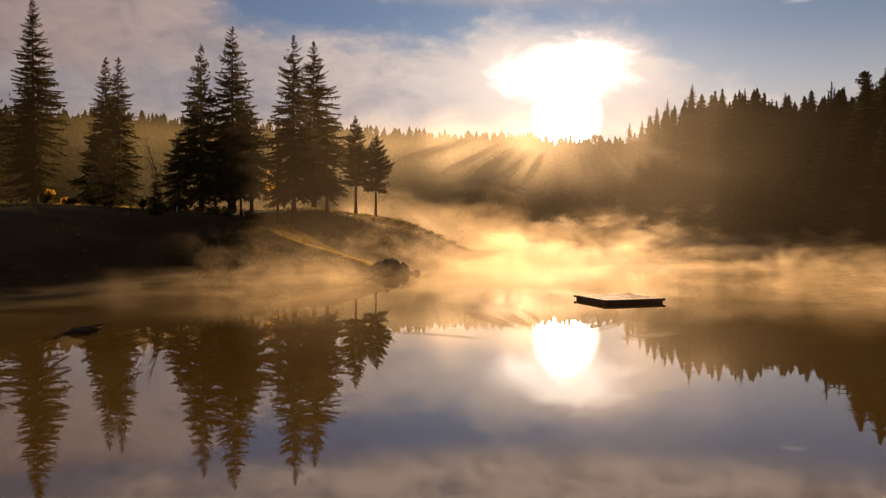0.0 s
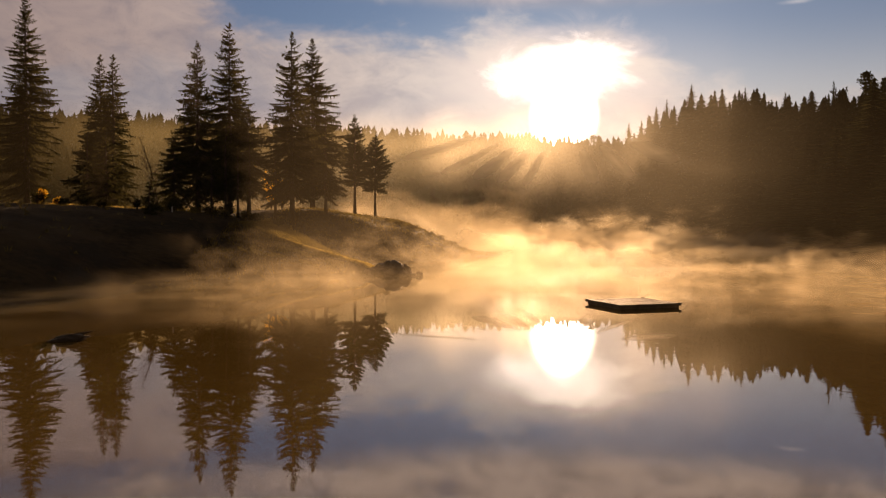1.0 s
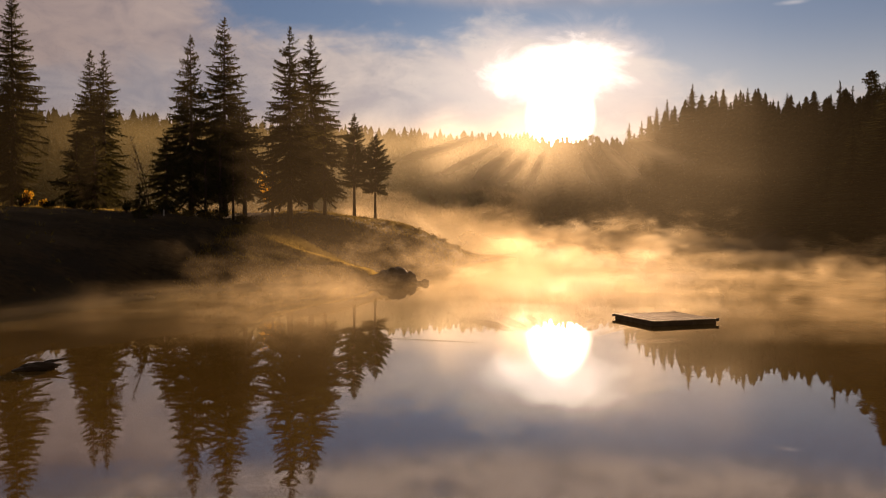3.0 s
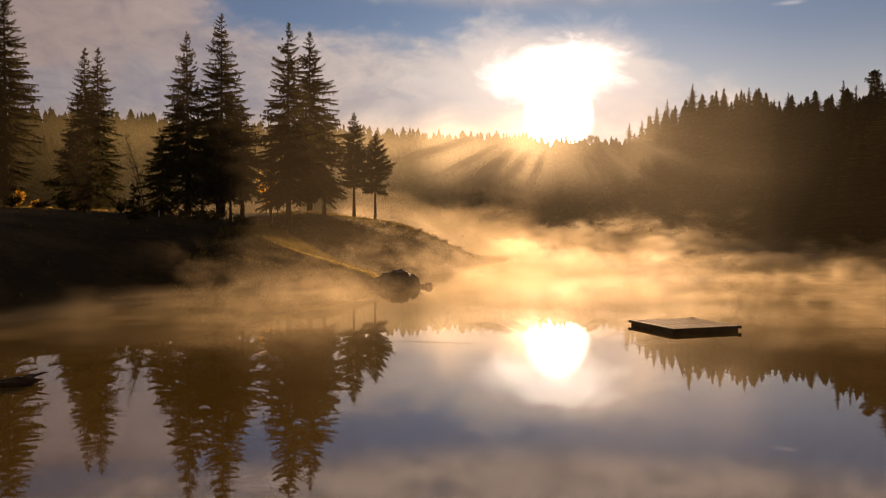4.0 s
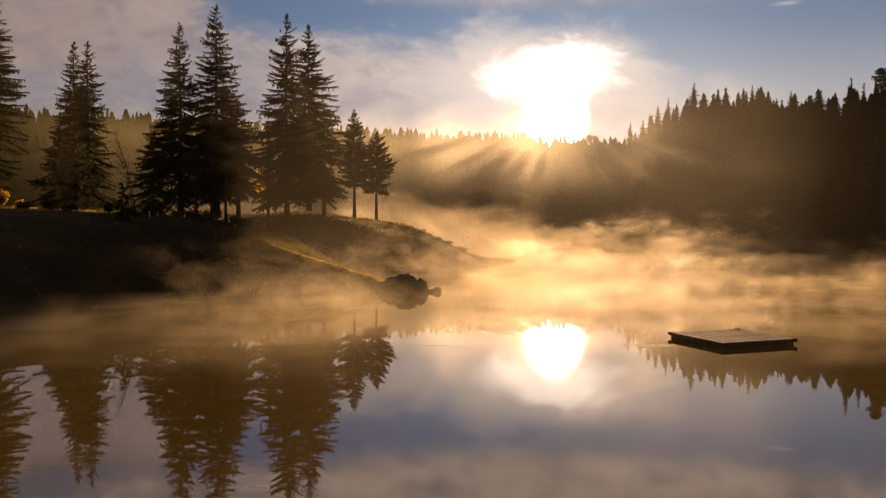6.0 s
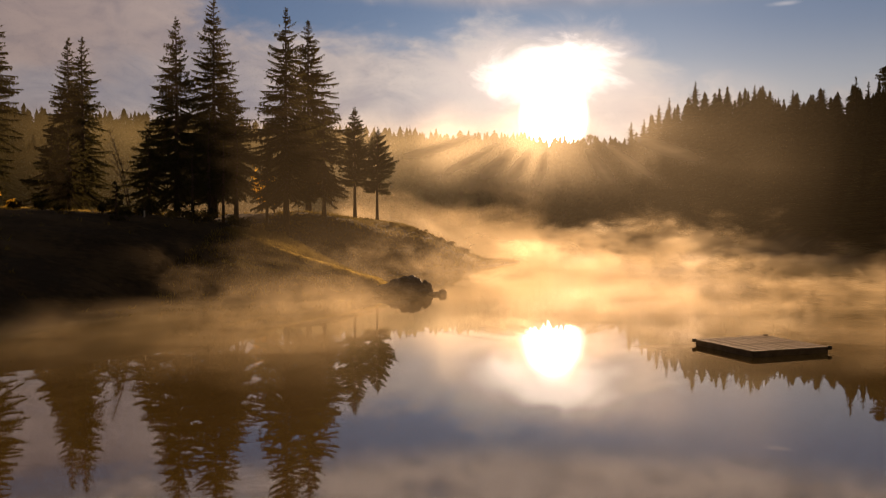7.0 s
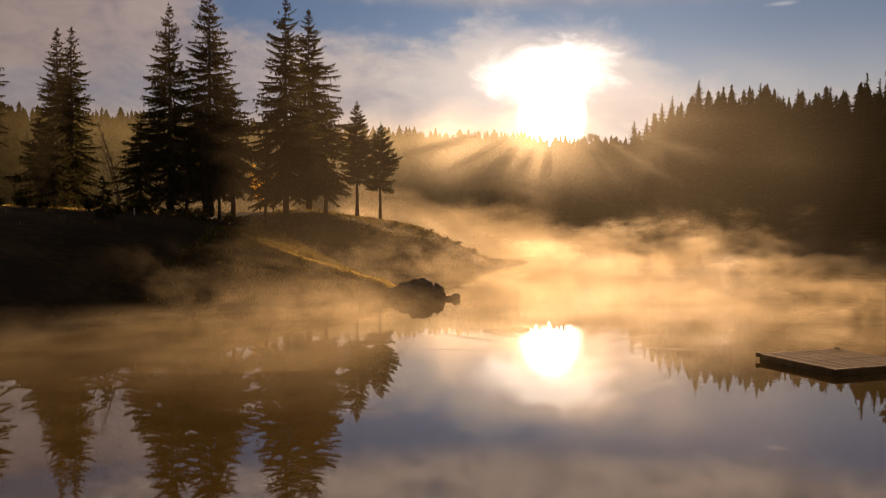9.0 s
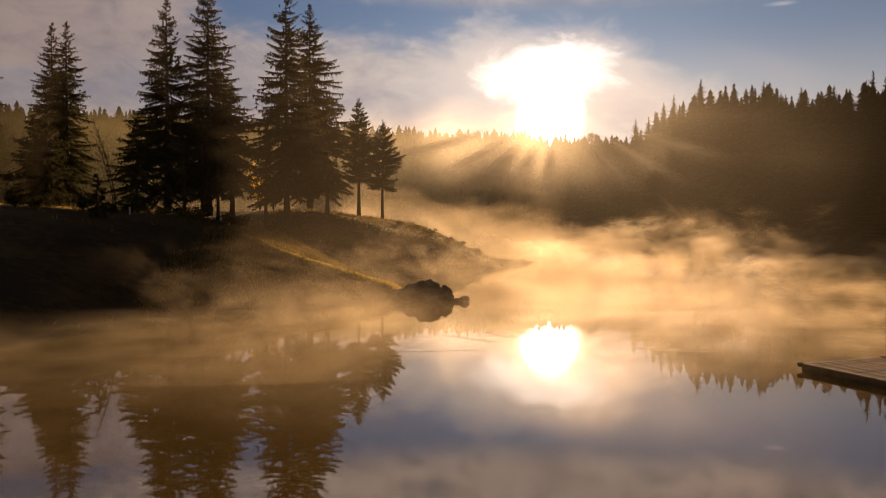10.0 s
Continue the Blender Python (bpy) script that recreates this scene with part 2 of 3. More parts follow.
# ---- the lie of the land ----
SHORE = np.array([(-4.6, 58.9), (-10, 56.8), (-16, 51), (-18.5, 40), (-24, 28), (-42, 12), (-60, -20), (-40, -60), (20, -70), (50, -30),
                  (40, 20), (36, 55), (42, 90), (50, 130), (58, 190), (52, 250), (46, 290), (56, 325), (66, 370), (40, 400), (0, 405), (-60, 385), (-120, 330),
                  (-95, 260), (-75, 200), (-45, 150), (-15, 125), (2, 114), (8.2, 105.5), (6, 97), (1.5, 88), (-4, 80), (-7.2, 75), (-6.2, 69), (-4.6, 64)])


def shore_distance(x, y):
    """Metres to the water's edge: more than nought on land."""
    px, py = np.asarray(x, float), np.asarray(y, float)
    best, inside = np.full(px.shape, 1e9), np.zeros(px.shape, bool)
    for (ax, ay), (bx, by) in zip(SHORE, np.roll(SHORE, -1, 0)):
        dx, dy = bx - ax, by - ay
        t = np.clip(((px - ax) * dx + (py - ay) * dy) / (dx * dx + dy * dy), 0, 1)
        best = np.minimum(best, np.hypot(px - ax - t * dx, py - ay - t * dy))
        cross = (ay > py) != (by > py)
        inside ^= cross & (px < (bx - ax) * (py - ay) / (by - ay + 1e-12) + ax)
    return np.where(inside, -best, best)


def step(v, lo, hi):
    t = np.clip((v - lo) / (hi - lo), 0, 1)
    return t * t * (3 - 2 * t)


def bulge(x, y, cx, cy, r, h):
    return h * np.exp(-((x - cx) ** 2 + (y - cy) ** 2) / (r * r))


def rumple(x, y):
    return (np.sin(x * 0.31 + 1.3 * np.sin(y * 0.17)) + np.sin(y * 0.43 + 1.1 * np.sin(x * 0.23)) + 0.6 * np.sin(x * 0.9 + y * 0.6) + 0.5 * np.sin(y * 1.3 - x * 0.7)) / 3.1


def land(x, y):
    x, y = np.asarray(x, float), np.asarray(y, float)
    s = shore_distance(x, y)
    d = np.maximum(s, 0)
    far = np.maximum(step(y, 118, 165) * step(x, -50, -30) + step(y, 185, 240) * (1 - step(x, -50, -30)), step(x, 22, 30))
    bank = 5.2 * (1 - np.exp(-(d / 8.0) ** 1.4)) + 0.02 * np.maximum(d - 20, 0)
    dip = bulge(x, y, -13.5, 62, 5, -0.7) + bulge(x, y, -8.0, 63.5, 5, -0.5) + bulge(x, y, -12, 86, 6, 1.1) + bulge(x, y, 3, 103, 6, -1.6) + bulge(x, y, -8, 80, 4, -0.8)
    bank = bank + 0.6 * step(d, 0.1, 1.5) * step(d, 7, 3) * bulge(x, y, -9, 60, 6, 1.0)
    bank = np.maximum(bank + dip * step(d, 0, 3), 0.05 * d)
    top = 40 + bulge(x, y, 80, 298, 36, 26) + bulge(x, y, -30, 500, 120, 13) + bulge(x, y, 60, 470, 60, 4) + bulge(x, y, -190, 430, 130, 12) + bulge(x, y, 118, 235, 50, -3) + bulge(x, y, 88, 150, 42, -12)
    hill = top * (1 - np.exp(-d * 0.66 / 30)) + 0.02 * d
    up = bank * (1 - far) + hill * far + 0.16 * rumple(x, y) * step(d, 0.3, 3)
    return np.where(s > 0, up, np.maximum(0.45 * s, -4.0))


def spaced(marks):
    """Grid lines: marks are (from, to, step)."""
    out = [np.arange(a, b, s) for a, b, s in marks]
    return np.concatenate(out)


def build_ground():
    gx = spaced([(-1800, -400, 140), (-400, -150, 25), (-150, -60, 6), (-60, 14, 0.6), (14, 60, 3), (60, 200, 6), (200, 420, 24), (420, 1900, 150)])
    gy = spaced([(-900, -100, 100), (-100, 20, 10), (20, 130, 0.6), (130, 200, 5), (200, 560, 8), (560, 800, 40), (800, 3300, 250)])
    X, Y = np.meshgrid(gx, gy)
    Z = land(X, Y)
    v = np.stack([X, Y, Z], -1).reshape(-1, 3)
    w, h = len(gx), len(gy)
    i = (np.arange(h - 1)[:, None] * w + np.arange(w - 1)[None]).ravel()
    f = np.stack([i, i + 1, i + w + 1, i + w], 1)
    ob = new("ground", mesh_of("ground", v, f, TURF, True))
    tagged(ob, "dark turf and brown earth sloping down to the lake", "ground", kind="structure")


def build_water():
    gx, gy = np.linspace(-150, 90, 13), np.linspace(-80, 420, 26)
    X, Y = np.meshgrid(gx, gy)
    v = np.stack([X, Y, 0 * X], -1).reshape(-1, 3)
    w = len(gx)
    i = (np.arange(len(gy) - 1)[:, None] * w + np.arange(w - 1)[None]).ravel()
    ob = new("water", mesh_of("water", v, np.stack([i, i + 1, i + w + 1, i + w], 1), WATER))
    tagged(ob, "still dark lake water mirroring sky and trees", "water", kind="structure")


build_ground()
build_water()


# ---- trees ----
def spruce_shape(h, r, base, seed, droop=0.66, gap=0.38, lush=1.0, ragged=0.24):
    """Needle sprays and twigs of one conifer: boughs in whorls, each with sprays at its sides and hanging under it."""
    rng = np.random.default_rng(seed)
    V, F, WV, WF = [], [], [], []
    z = base
    heavy = rng.uniform(0, 2 * math.pi, 3)          # the sides on which the crown bulges, at three heights
    while z < h - 0.25:
        u = (z - base) / (h - base)
        reach = r * min(1.0, (1 - u) / 0.70) ** 0.88 * (0.66 + 0.34 * min(1, u * 2.8)) + 0.06
        reach *= rng.uniform(0.88, 1.1)
        for k in range(int(rng.integers(7, 10)) if u < 0.7 else 6):
            a = rng.uniform(0, 2 * math.pi)
            L = reach * (1 + 0.10 * math.cos(a - heavy[int(2.99 * u)])) * rng.uniform(1 - ragged * 1.6, 1 + ragged * 0.55)
            if rng.random() < 0.08:
                L *= 0.4
            out = np.array([math.cos(a), math.sin(a), 0])
            side = np.array([-math.sin(a), math.cos(a), 0])
            slope = -droop * (1 - u) ** 0.6 + 0.35 * u + rng.uniform(-0.26, 0.22)
            bend = 0.21 * rng.uniform(0.3, 1.3)
            start = np.array([0, 0, z + rng.uniform(-0.24, 0.24)])

            def at(s):
                return start + out * (L * s) + np.array([0, 0, L * (slope * s + bend * s * s)])

            o = len(WV)
            for s in (0, 0.5, 1.0):
                c, t = at(s), (0.035 + 0.012 * L) * (1.05 - s)
                WV += [c + side * t, c - side * t, c + np.array([0, 0, -t * 1.5])]
            for q in (0, 3):
                WF += [(o + q, o + q + 3, o + q + 4, o + q + 1), (o + q + 1, o + q + 4, o + q + 5, o + q + 2), (o + q + 2, o + q + 5, o + q + 3, o + q)]
            count = max(4, int(L / 0.10 * lush * (1.1 - 0.5 * u)))
            for j in range(count):
                s = 0.12 + 0.88 * (j + rng.random()) / count
                c = at(s)
                ln = (0.20 * L * (1.08 - s) + 0.05 + 0.13 * min(1.0, L / 0.9)) * rng.uniform(0.6, 1.25)
                wd = rng.uniform(0.022, 0.045)
                for sgn in (-1, 1):
                    tip = c + side * (sgn * ln * rng.uniform(0.45, 0.9)) + out * (ln * rng.uniform(0.2, 0.7)) + np.array([0, 0, -ln * rng.uniform(0.15, 0.9)])
                    n = len(V)
                    V += [c - out * wd, c + out * wd + np.array([0, 0, 0.05]), tip]
                    F.append((n, n + 1, n + 2))
                if rng.random() < 0.85:
                    hang = ln * rng.uniform(0.5, 1.35)
                    n = len(V)
                    V += [c - out * wd * 1.5, c + out * wd * 1.5, c + side * rng.uniform(-0.1, 0.1) + out * 0.1 + np.array([0, 0, -hang])]
                    F.append((n, n + 1, n + 2))
            n = len(V)
            c = at(1.0)
            V += [c - side * 0.05, c + side * 0.05, c + out * min(0.30, 0.3 * L) + np.array([0, 0, 0.05])]
            F.append((n, n + 1, n + 2))
        # loose sprays between the whorls
        for k in range(int(2 + 7 * (1 - u))):
            a, q = rng.uniform(0, 2 * math.pi), reach * rng.uniform(0.3, 0.86)
            c = np.array([q * math.cos(a), q * math.sin(a), z + rng.uniform(-0.3, 0.3) - 0.55 * droop * q * (1 - u)])
            for j in range(4):
                p, e = rng.normal(0, 1, 3), rng.normal(0, 1, 3)
                p, e = p / np.linalg.norm(p) * rng.uniform(0.12, 0.34) * min(1.0, 0.15 + reach / 1.5), e / np.linalg.norm(e) * 0.09 * min(1.0, 0.2 + reach)
                p[2] -= 0.08
                n = len(V)
                V += [c - e, c + e, c + p]
                F.append((n, n + 1, n + 2))
        z += gap * rng.uniform(0.7, 1.3) * (1 - 0.15 * u)
    for k in range(10):
        a, zz = rng.uniform(0, 6.28), h - rng.uniform(0.1, 0.9)
        n = len(V)
        V += [np.array([0.04, 0, zz]), np.array([-0.04, 0, zz + 0.1]), np.array([0.25 * math.cos(a), 0.25 * math.sin(a), zz + 0.18])]
        F.append((n, n + 1, n + 2))
    return V, F, WV, WF


def conifer(name, x, y, tip, r, base, seed, label, needles=None, lean=0.0, **how):
    """One standing conifer: trunk, boughs and needle crown."""
    z = float(land(x, y)) - 0.1
    h = tip - z
    ob = thing(name, pose(x, y, z), label, "tree", "conifers on the bank")
    rng = random.Random(seed)
    pts, rad = [], []
    girth = 0.011 * h + 0.05
    for k in range(9):
        t = k / 8
        pts.append((lean * t * h + 0.05 * rng.uniform(-1, 1) * t * (k < 8), 0.05 * rng.uniform(-1, 1) * t * (k < 8), h * t))
        rad.append(girth * (1.25 if k == 0 else 1) * (1 - t) ** 0.85 + 0.012)
    v, f = tube(pts, rad, 9)
    child("trunk", mesh_of("trunk", v, f, BARK, True), ob)
    V, F, WV, WF = spruce_shape(h, r, base, seed, **how)
    V, WV = np.array(V), np.array(WV)
    V[:, 0] += lean * V[:, 2]
    WV[:, 0] += lean * WV[:, 2]
    tagged(child("boughs", mesh_of("boughs", WV, WF, BARK), ob), kind="stuff")
    child("crown", mesh_of("crown", V, F, needles or NEEDLES), ob)
    return ob


TALL = "tall dark spruce with drooping boughs on the grassy bank"
# x, y, height of the tip, reach, bare stem, seed
for x, y, tip, r, b, seed in ((-45.0, 88.0, 28.7, 3.6, 1.8, 1), (-54.0, 92.0, 24.5, 4.2, 1.8, 2), (-39.5, 93.8, 23.2, 3.0, 1.2, 3), (-36.7, 90.6, 22.6, 2.9, 1.2, 4),
                              (-23.1, 76.5, 20.8, 3.0, 1.6, 5), (-21.3, 81.0, 23.6, 3.5, 2.4, 6), (-14.5, 77.6, 21.9, 3.3, 3.4, 7), (-14.9, 92.3, 24.8, 3.8, 2.8, 8)):
    conifer("spruce", x, y, tip, r, b, seed, TALL, lush=1.25)
SMALL = "smaller dark spruce filling a clump on the bank"
for x, y, tip, r, b, seed in ((-25.0, 75.6, 12.2, 2.3, 0.9, 11), (-19.2, 80.0, 15.0, 3.2, 3.0, 12), (-12.5, 86.0, 15.5, 2.8, 2.2, 13),
                              (-30.0, 72.5, 11.5, 2.7, 0.9, 15), (-22.8, 63.2, 7.0, 0.8, 0.1, 16), (-49.8, 86.0, 15.0, 3.0, 0.8, 17), (-38.0, 87.0, 13.5, 2.8, 0.9, 19),
                              (-20.6, 77.0, 13.0, 2.3, 3.2, 20)):
    conifer("spruce", x, y, tip, r, b, seed, SMALL, lush=1.2)
for x, y, tip, r, b, seed in ((-11.2, 102.5, 17.6, 2.3, 4.0, 21), (-8.8, 104.5, 15.6, 2.3, 3.8, 22)):
    conifer("pine", x, y, tip, r, b, seed, "slender pine with a bare stem at the tip of the bank", PINE_NEEDLES, 0.0, droop=0.12, gap=0.30, lush=1.5, ragged=0.14)
for x, y, tip, seed in ((-18.6, 73.5, 10.5, 24), (-19.9, 74.2, 11.5, 25), (-17.9, 75.0, 11.0, 26), (-16.0, 77.2, 11.5, 27), (-21.0, 73.6, 10.0, 28)):
    conifer("spruce_sapling", x, y, tip, 1.0, 2.4, seed, "thin young spruce with a bare stem under the tall ones", lush=0.8)


def far_shape(rows, spikes, seed):
    """A far conifer, 1 m high and about 0.36 m across: ragged skirts one over another."""
    rng = np.random.default_rng(seed)
    v, f = [], []
    fat = rng.uniform(0.23, 0.36)
    for k in range(rows):
        u = k / rows
        zc, r = 0.08 + 0.92 * u, fat * (1 - u) ** rng.uniform(0.8, 1.1) * rng.uniform(0.72, 1.18) + 0.008
        o = len(v)
        v.append((0, 0, min(1.0, zc + 1.5 / rows)))
        turn = rng.uniform(0, 6.28)
        for s in range(2 * spikes):
            a = turn + math.pi * s / spikes + rng.uniform(-0.15, 0.15)
            rr = r * (rng.uniform(0.65, 1.3) if s % 2 == 0 else rng.uniform(0.22, 0.5))
            v.append((rr * math.cos(a), rr * math.sin(a), zc + (-0.5 if s % 2 == 0 else 0.3) / rows + rng.uniform(-0.25, 0.25) / rows))
        for s in range(2 * spikes):
            f.append((o, o + 1 + s, o + 1 + (s + 1) % (2 * spikes)))
    return np.array(v), np.array(f)


def build_forest(name, label, spots, rows, spikes, seed, fat=1.0):
    rng = np.random.default_rng(seed)
    shapes = [far_shape(rows, spikes, seed + k) for k in range(8)]
    V, F, o = [], [], 0
    for x, y, h in spots:
        v, f = shapes[rng.integers(8)]
        a, w = rng.uniform(0, 6.28), h * rng.uniform(0.75, 1.2) * fat
        c, s = math.cos(a), math.sin(a)
        q = np.stack([(v[:, 0] * c - v[:, 1] * s) * w + x, (v[:, 0] * s + v[:, 1] * c) * w + y, v[:, 2] * h], 1)
        q[:, 2] += float(land(x, y)) - 0.1 * h
        V.append(q)
        F.append(f + o)
        o += len(q)
    ob = new(name, mesh_of(name, np.concatenate(V), np.concatenate(F), FAR_NEEDLES))
    tagged(ob, label, "forest", kind="stuff")


def wood_spots(x0, x1, y0, y1, gap, keep, low, high, seed):
    rng = np.random.default_rng(seed)
    X, Y = np.meshgrid(np.arange(x0, x1, gap), np.arange(y0, y1, gap))
    X = X + rng.uniform(-0.45, 0.45, X.shape) * gap
    Y = Y + rng.uniform(-0.45, 0.45, Y.shape) * gap
    s = shore_distance(X, Y)
    ok = keep(X, Y, s)
    H = low + (high - low) * rng.random(X.shape) ** 1.7
    return np.stack([X[ok], Y[ok], H[ok]], 1).tolist()


near_hill = wood_spots(30, 190, 30, 335, 4.6, lambda X, Y, s: (s > 1.5) & (s < 85) & (X < 0.72 * Y + 12) & (X > 0.12 * Y + 8), 7, 17, 31)
far_hill = wood_spots(-330, 190, 330, 520, 5.4, lambda X, Y, s: (s > 2) & (s < 120) & (np.abs(X) < 0.75 * Y) & ~((X > 40) & (Y < 335)), 10, 16.5, 32)
west_hill = wood_spots(-330, -40, 205, 330, 5.4, lambda X, Y, s: (s > 2) & (s < 120) & (X > -0.85 * Y), 10, 15.5, 33)
build_forest("conifer_wood", "dark conifer wood covering the slope beside the lake", [q for q in near_hill if q[1] >= 150], 24, 10, 41)
build_forest("conifer_wood", "tall dark conifers crowding the near lake shore", [q for q in near_hill if q[1] < 150], 80, 13, 71)
build_forest("conifer_wood", "hazy conifer wood on the hills across the lake", far_hill, 11, 6, 51, 1.35)
build_forest("conifer_wood", "brown hazy conifer wood behind the bank", west_hill, 10, 6, 61, 1.35)


def skyline_tree(x, y, top, wide, seed, name="spruce", label="dark spruce standing above the wood on the ridge"):
    """A tree that stands out on the ridge: its tip at that height."""
    z = float(land(x, y)) - 0.3
    h = top - z
    ob = thing(name, pose(x, y, z), label, "tree", "trees on the ridge")
    v, f = tube([(0, 0, 0), (0.05, 0, h * 0.5), (0, 0, h * 0.97)], [0.012 * h, 0.008 * h, 0.02], 7)
    child("trunk", mesh_of("trunk", v, f, BARK, True), ob)
    V, F, WV, WF = spruce_shape(h, wide * 0.9, 0.25 * h, seed, gap=0.5, lush=0.9, ragged=0.3)
    core, hull = far_shape(24, 9, seed)
    V, F = np.concatenate([np.array(V), core * [wide * 2.7, wide * 2.7, 0.95 * h]]), F + [tuple(int(i) + len(V) for i in q) for q in hull]
    tagged(child("boughs", mesh_of("boughs", np.array(WV), WF, BARK), ob), kind="stuff")
    child("crown", mesh_of("crown", V, F, FAR_NEEDLES), ob)


# x, y, height of the tip, reach
for k, (x, y, top, wide) in enumerate(((92.4, 298, 56.4, 3.4), (89.5, 238, 44.6, 3.6), (87, 311, 52.8, 3.0), (80, 300, 48.2, 3.0), (68, 292, 41.2, 3.2), (73, 294, 42.5, 2.8), (97, 300, 52.5, 3.2), (102, 290, 48.2, 2.4),
                                       (116, 272, 49.0, 2.6), (110.5, 240.5, 44.1, 2.8), (84, 173.6, 35.0, 2.4), (88, 176, 34.2, 2.6), (116, 283, 48.5, 2.4), (105, 262, 45.5, 3.0), (100, 205, 39.0, 2.6), (-11, 450, 57.5, 3.4),
                                       (31.5, 480, 55.5, 3.2), (-26, 455, 57.8, 3.0), (2, 462, 56.6, 3.2), (-150, 375, 52.5, 3.6), (-136, 360, 49.8, 3.2), (-128, 372, 51.5, 3.0), (52, 470, 51.5, 3.0), (77, 300, 45.2, 2.6))):
    skyline_tree(x, y, top, wide, 200 + k)


def round_tree(x, y, top, wide, seed, label):
    """A bushy tree on the ridge with a rounded crown of leaf clumps."""
    rng = np.random.default_rng(seed)
    z = float(land(x, y)) - 0.3
    h = top - z
    ob = thing("pine", pose(x, y, z), label, "tree", "trees on the ridge")
    v, f = tube([(0, 0, 0), (0.2, 0.1, h * 0.5), (0, 0, h * 0.9)], [0.02 * h, 0.013 * h, 0.04], 7)
    child("trunk", mesh_of("trunk", v, f, BARK, True), ob)
    V, F = [], []
    for k in range(26):
        a, t = rng.uniform(0, 6.28), rng.uniform(0.0, 1.0)
        zc = h * rng.uniform(0.5, 0.97)
        reach = wide * math.sqrt(max(0.05, 1 - ((zc / h - 0.68) / 0.33) ** 2))
        c = np.array([math.cos(a) * reach * t, math.sin(a) * reach * t, zc])
        for j in range(34):
            p = c + rng.normal(0, 1, 3) * [0.8, 0.8, 0.32]
            q, w = rng.normal(0, 0.36, 3), rng.normal(0, 0.24, 3)
            o = len(V)
            V += [p - q, p + w, p + q]
            F.append((o, o + 1, o + 2))
    child("crown", mesh_of("crown", V, F, FAR_NEEDLES), ob)


def pad_pine(x, y, top, wide, seed):
    """A ridge pine: a bare upper stem with flat pads of needles, one above another."""
    rng = np.random.default_rng(seed)
    z = float(land(x, y)) - 0.3
    h = top - z
    ob = thing("pine", pose(x, y, z), "flat-topped pine with layered pads above the dark wood", "tree", "trees on the ridge")
    v, f = tube([(0, 0, 0), (0.2, 0.1, h * 0.5), (0, 0, h * 0.97)], [0.018 * h, 0.012 * h, 0.03], 7)
    child("trunk", mesh_of("trunk", v, f, BARK, True), ob)
    V, F = [], []
    for k in range(9):
        zc = h - 0.5 - 0.8 * k
        reach = wide * (0.30, 0.55, 0.85, 0.70, 1.0, 0.8, 1.05, 0.9, 0.7)[k]
        for b in range(5):
            a = rng.uniform(0, 6.28)
            ln, lift = reach * rng.uniform(0.45, 1.1), rng.uniform(-0.15, 0.4)
            for j in range(60):
                t = rng.uniform(0.15, 1.0)
                p = np.array([math.cos(a) * ln * t, math.sin(a) * ln * t, zc + lift * ln * t]) + rng.normal(0, 1, 3) * [0.30, 0.30, 0.16]
                q, w = rng.normal(0, 0.2, 3), rng.normal(0, 0.12, 3)
                o = len(V)
                V += [p - q, p + w, p + q]
                F.append((o, o + 1, o + 2))
    child("crown", mesh_of("crown", V, F, FAR_NEEDLES), ob)


pad_pine(103.5, 197, 41.6, 2.9, 301)
pad_pine(106.8, 195, 39.6, 2.4, 302)
round_tree(84.6, 448, 54.7, 5.0, 303, "round bushy tree on the far ridge")


# ---- rock, log, raft ----
def lump(size, seed, rough=0.25, sub=4):
    bm = bmesh.new()
    bmesh.ops.create_icosphere(bm, subdivisions=sub, radius=1)
    off = Vector((seed * 7.1, seed * 3.3, seed * 1.7))
    for v in bm.verts:
        p = v.co.copy()
        k = 1 + rough * noise.fractal(p * 1.3 + off, 0.9, 2.0, 5) + rough * 0.5 * abs(noise.noise(p * 3.1 + off))
        v.co = Vector((p.x * size[0], p.y * size[1], p.z * size[2])) * k
    return bm


rock = thing("boulder", pose(-4.1, 59.4, 0), "dark wet boulder standing in the shallows off the bank", "rock")
part("main_block", lump((1.55, 1.25, 0.98), 1, 0.28, 5), STONE, rock, at=pose(0, 0, 0.02), smooth=True)
part("left_block", lump((0.75, 0.6, 0.42), 4, 0.3), STONE, rock, at=pose(-1.25, -0.1, 0.05), smooth=True)
part("shoulder_block", lump((0.42, 0.45, 0.60), 2, 0.3), STONE, rock, at=pose(1.15, -0.1, 0.2), smooth=True)
part("outlying_stone", lump((0.55, 0.28, 0.16), 3, 0.3), STONE, rock, at=pose(1.85, -0.4, 0.03), smooth=True)
part("small_stone", lump((0.24, 0.2, 0.2), 6, 0.25), STONE, rock, at=pose(2.2, -0.5, 0.13), smooth=True)
driftlog = thing("driftwood", pose(-12.0, 26.4, 0.05, 0, -4, 12), "dark waterlogged driftwood floating near the bank", "driftwood")
part("stump", lump((0.56, 0.15, 0.13), 5, 0.4), LOG_WOOD, driftlog, smooth=True)
part("snag", lump((0.42, 0.06, 0.05), 8, 0.5), LOG_WOOD, driftlog, at=pose(0.22, 0.05, 0.10, 0, -9, 8), smooth=True)


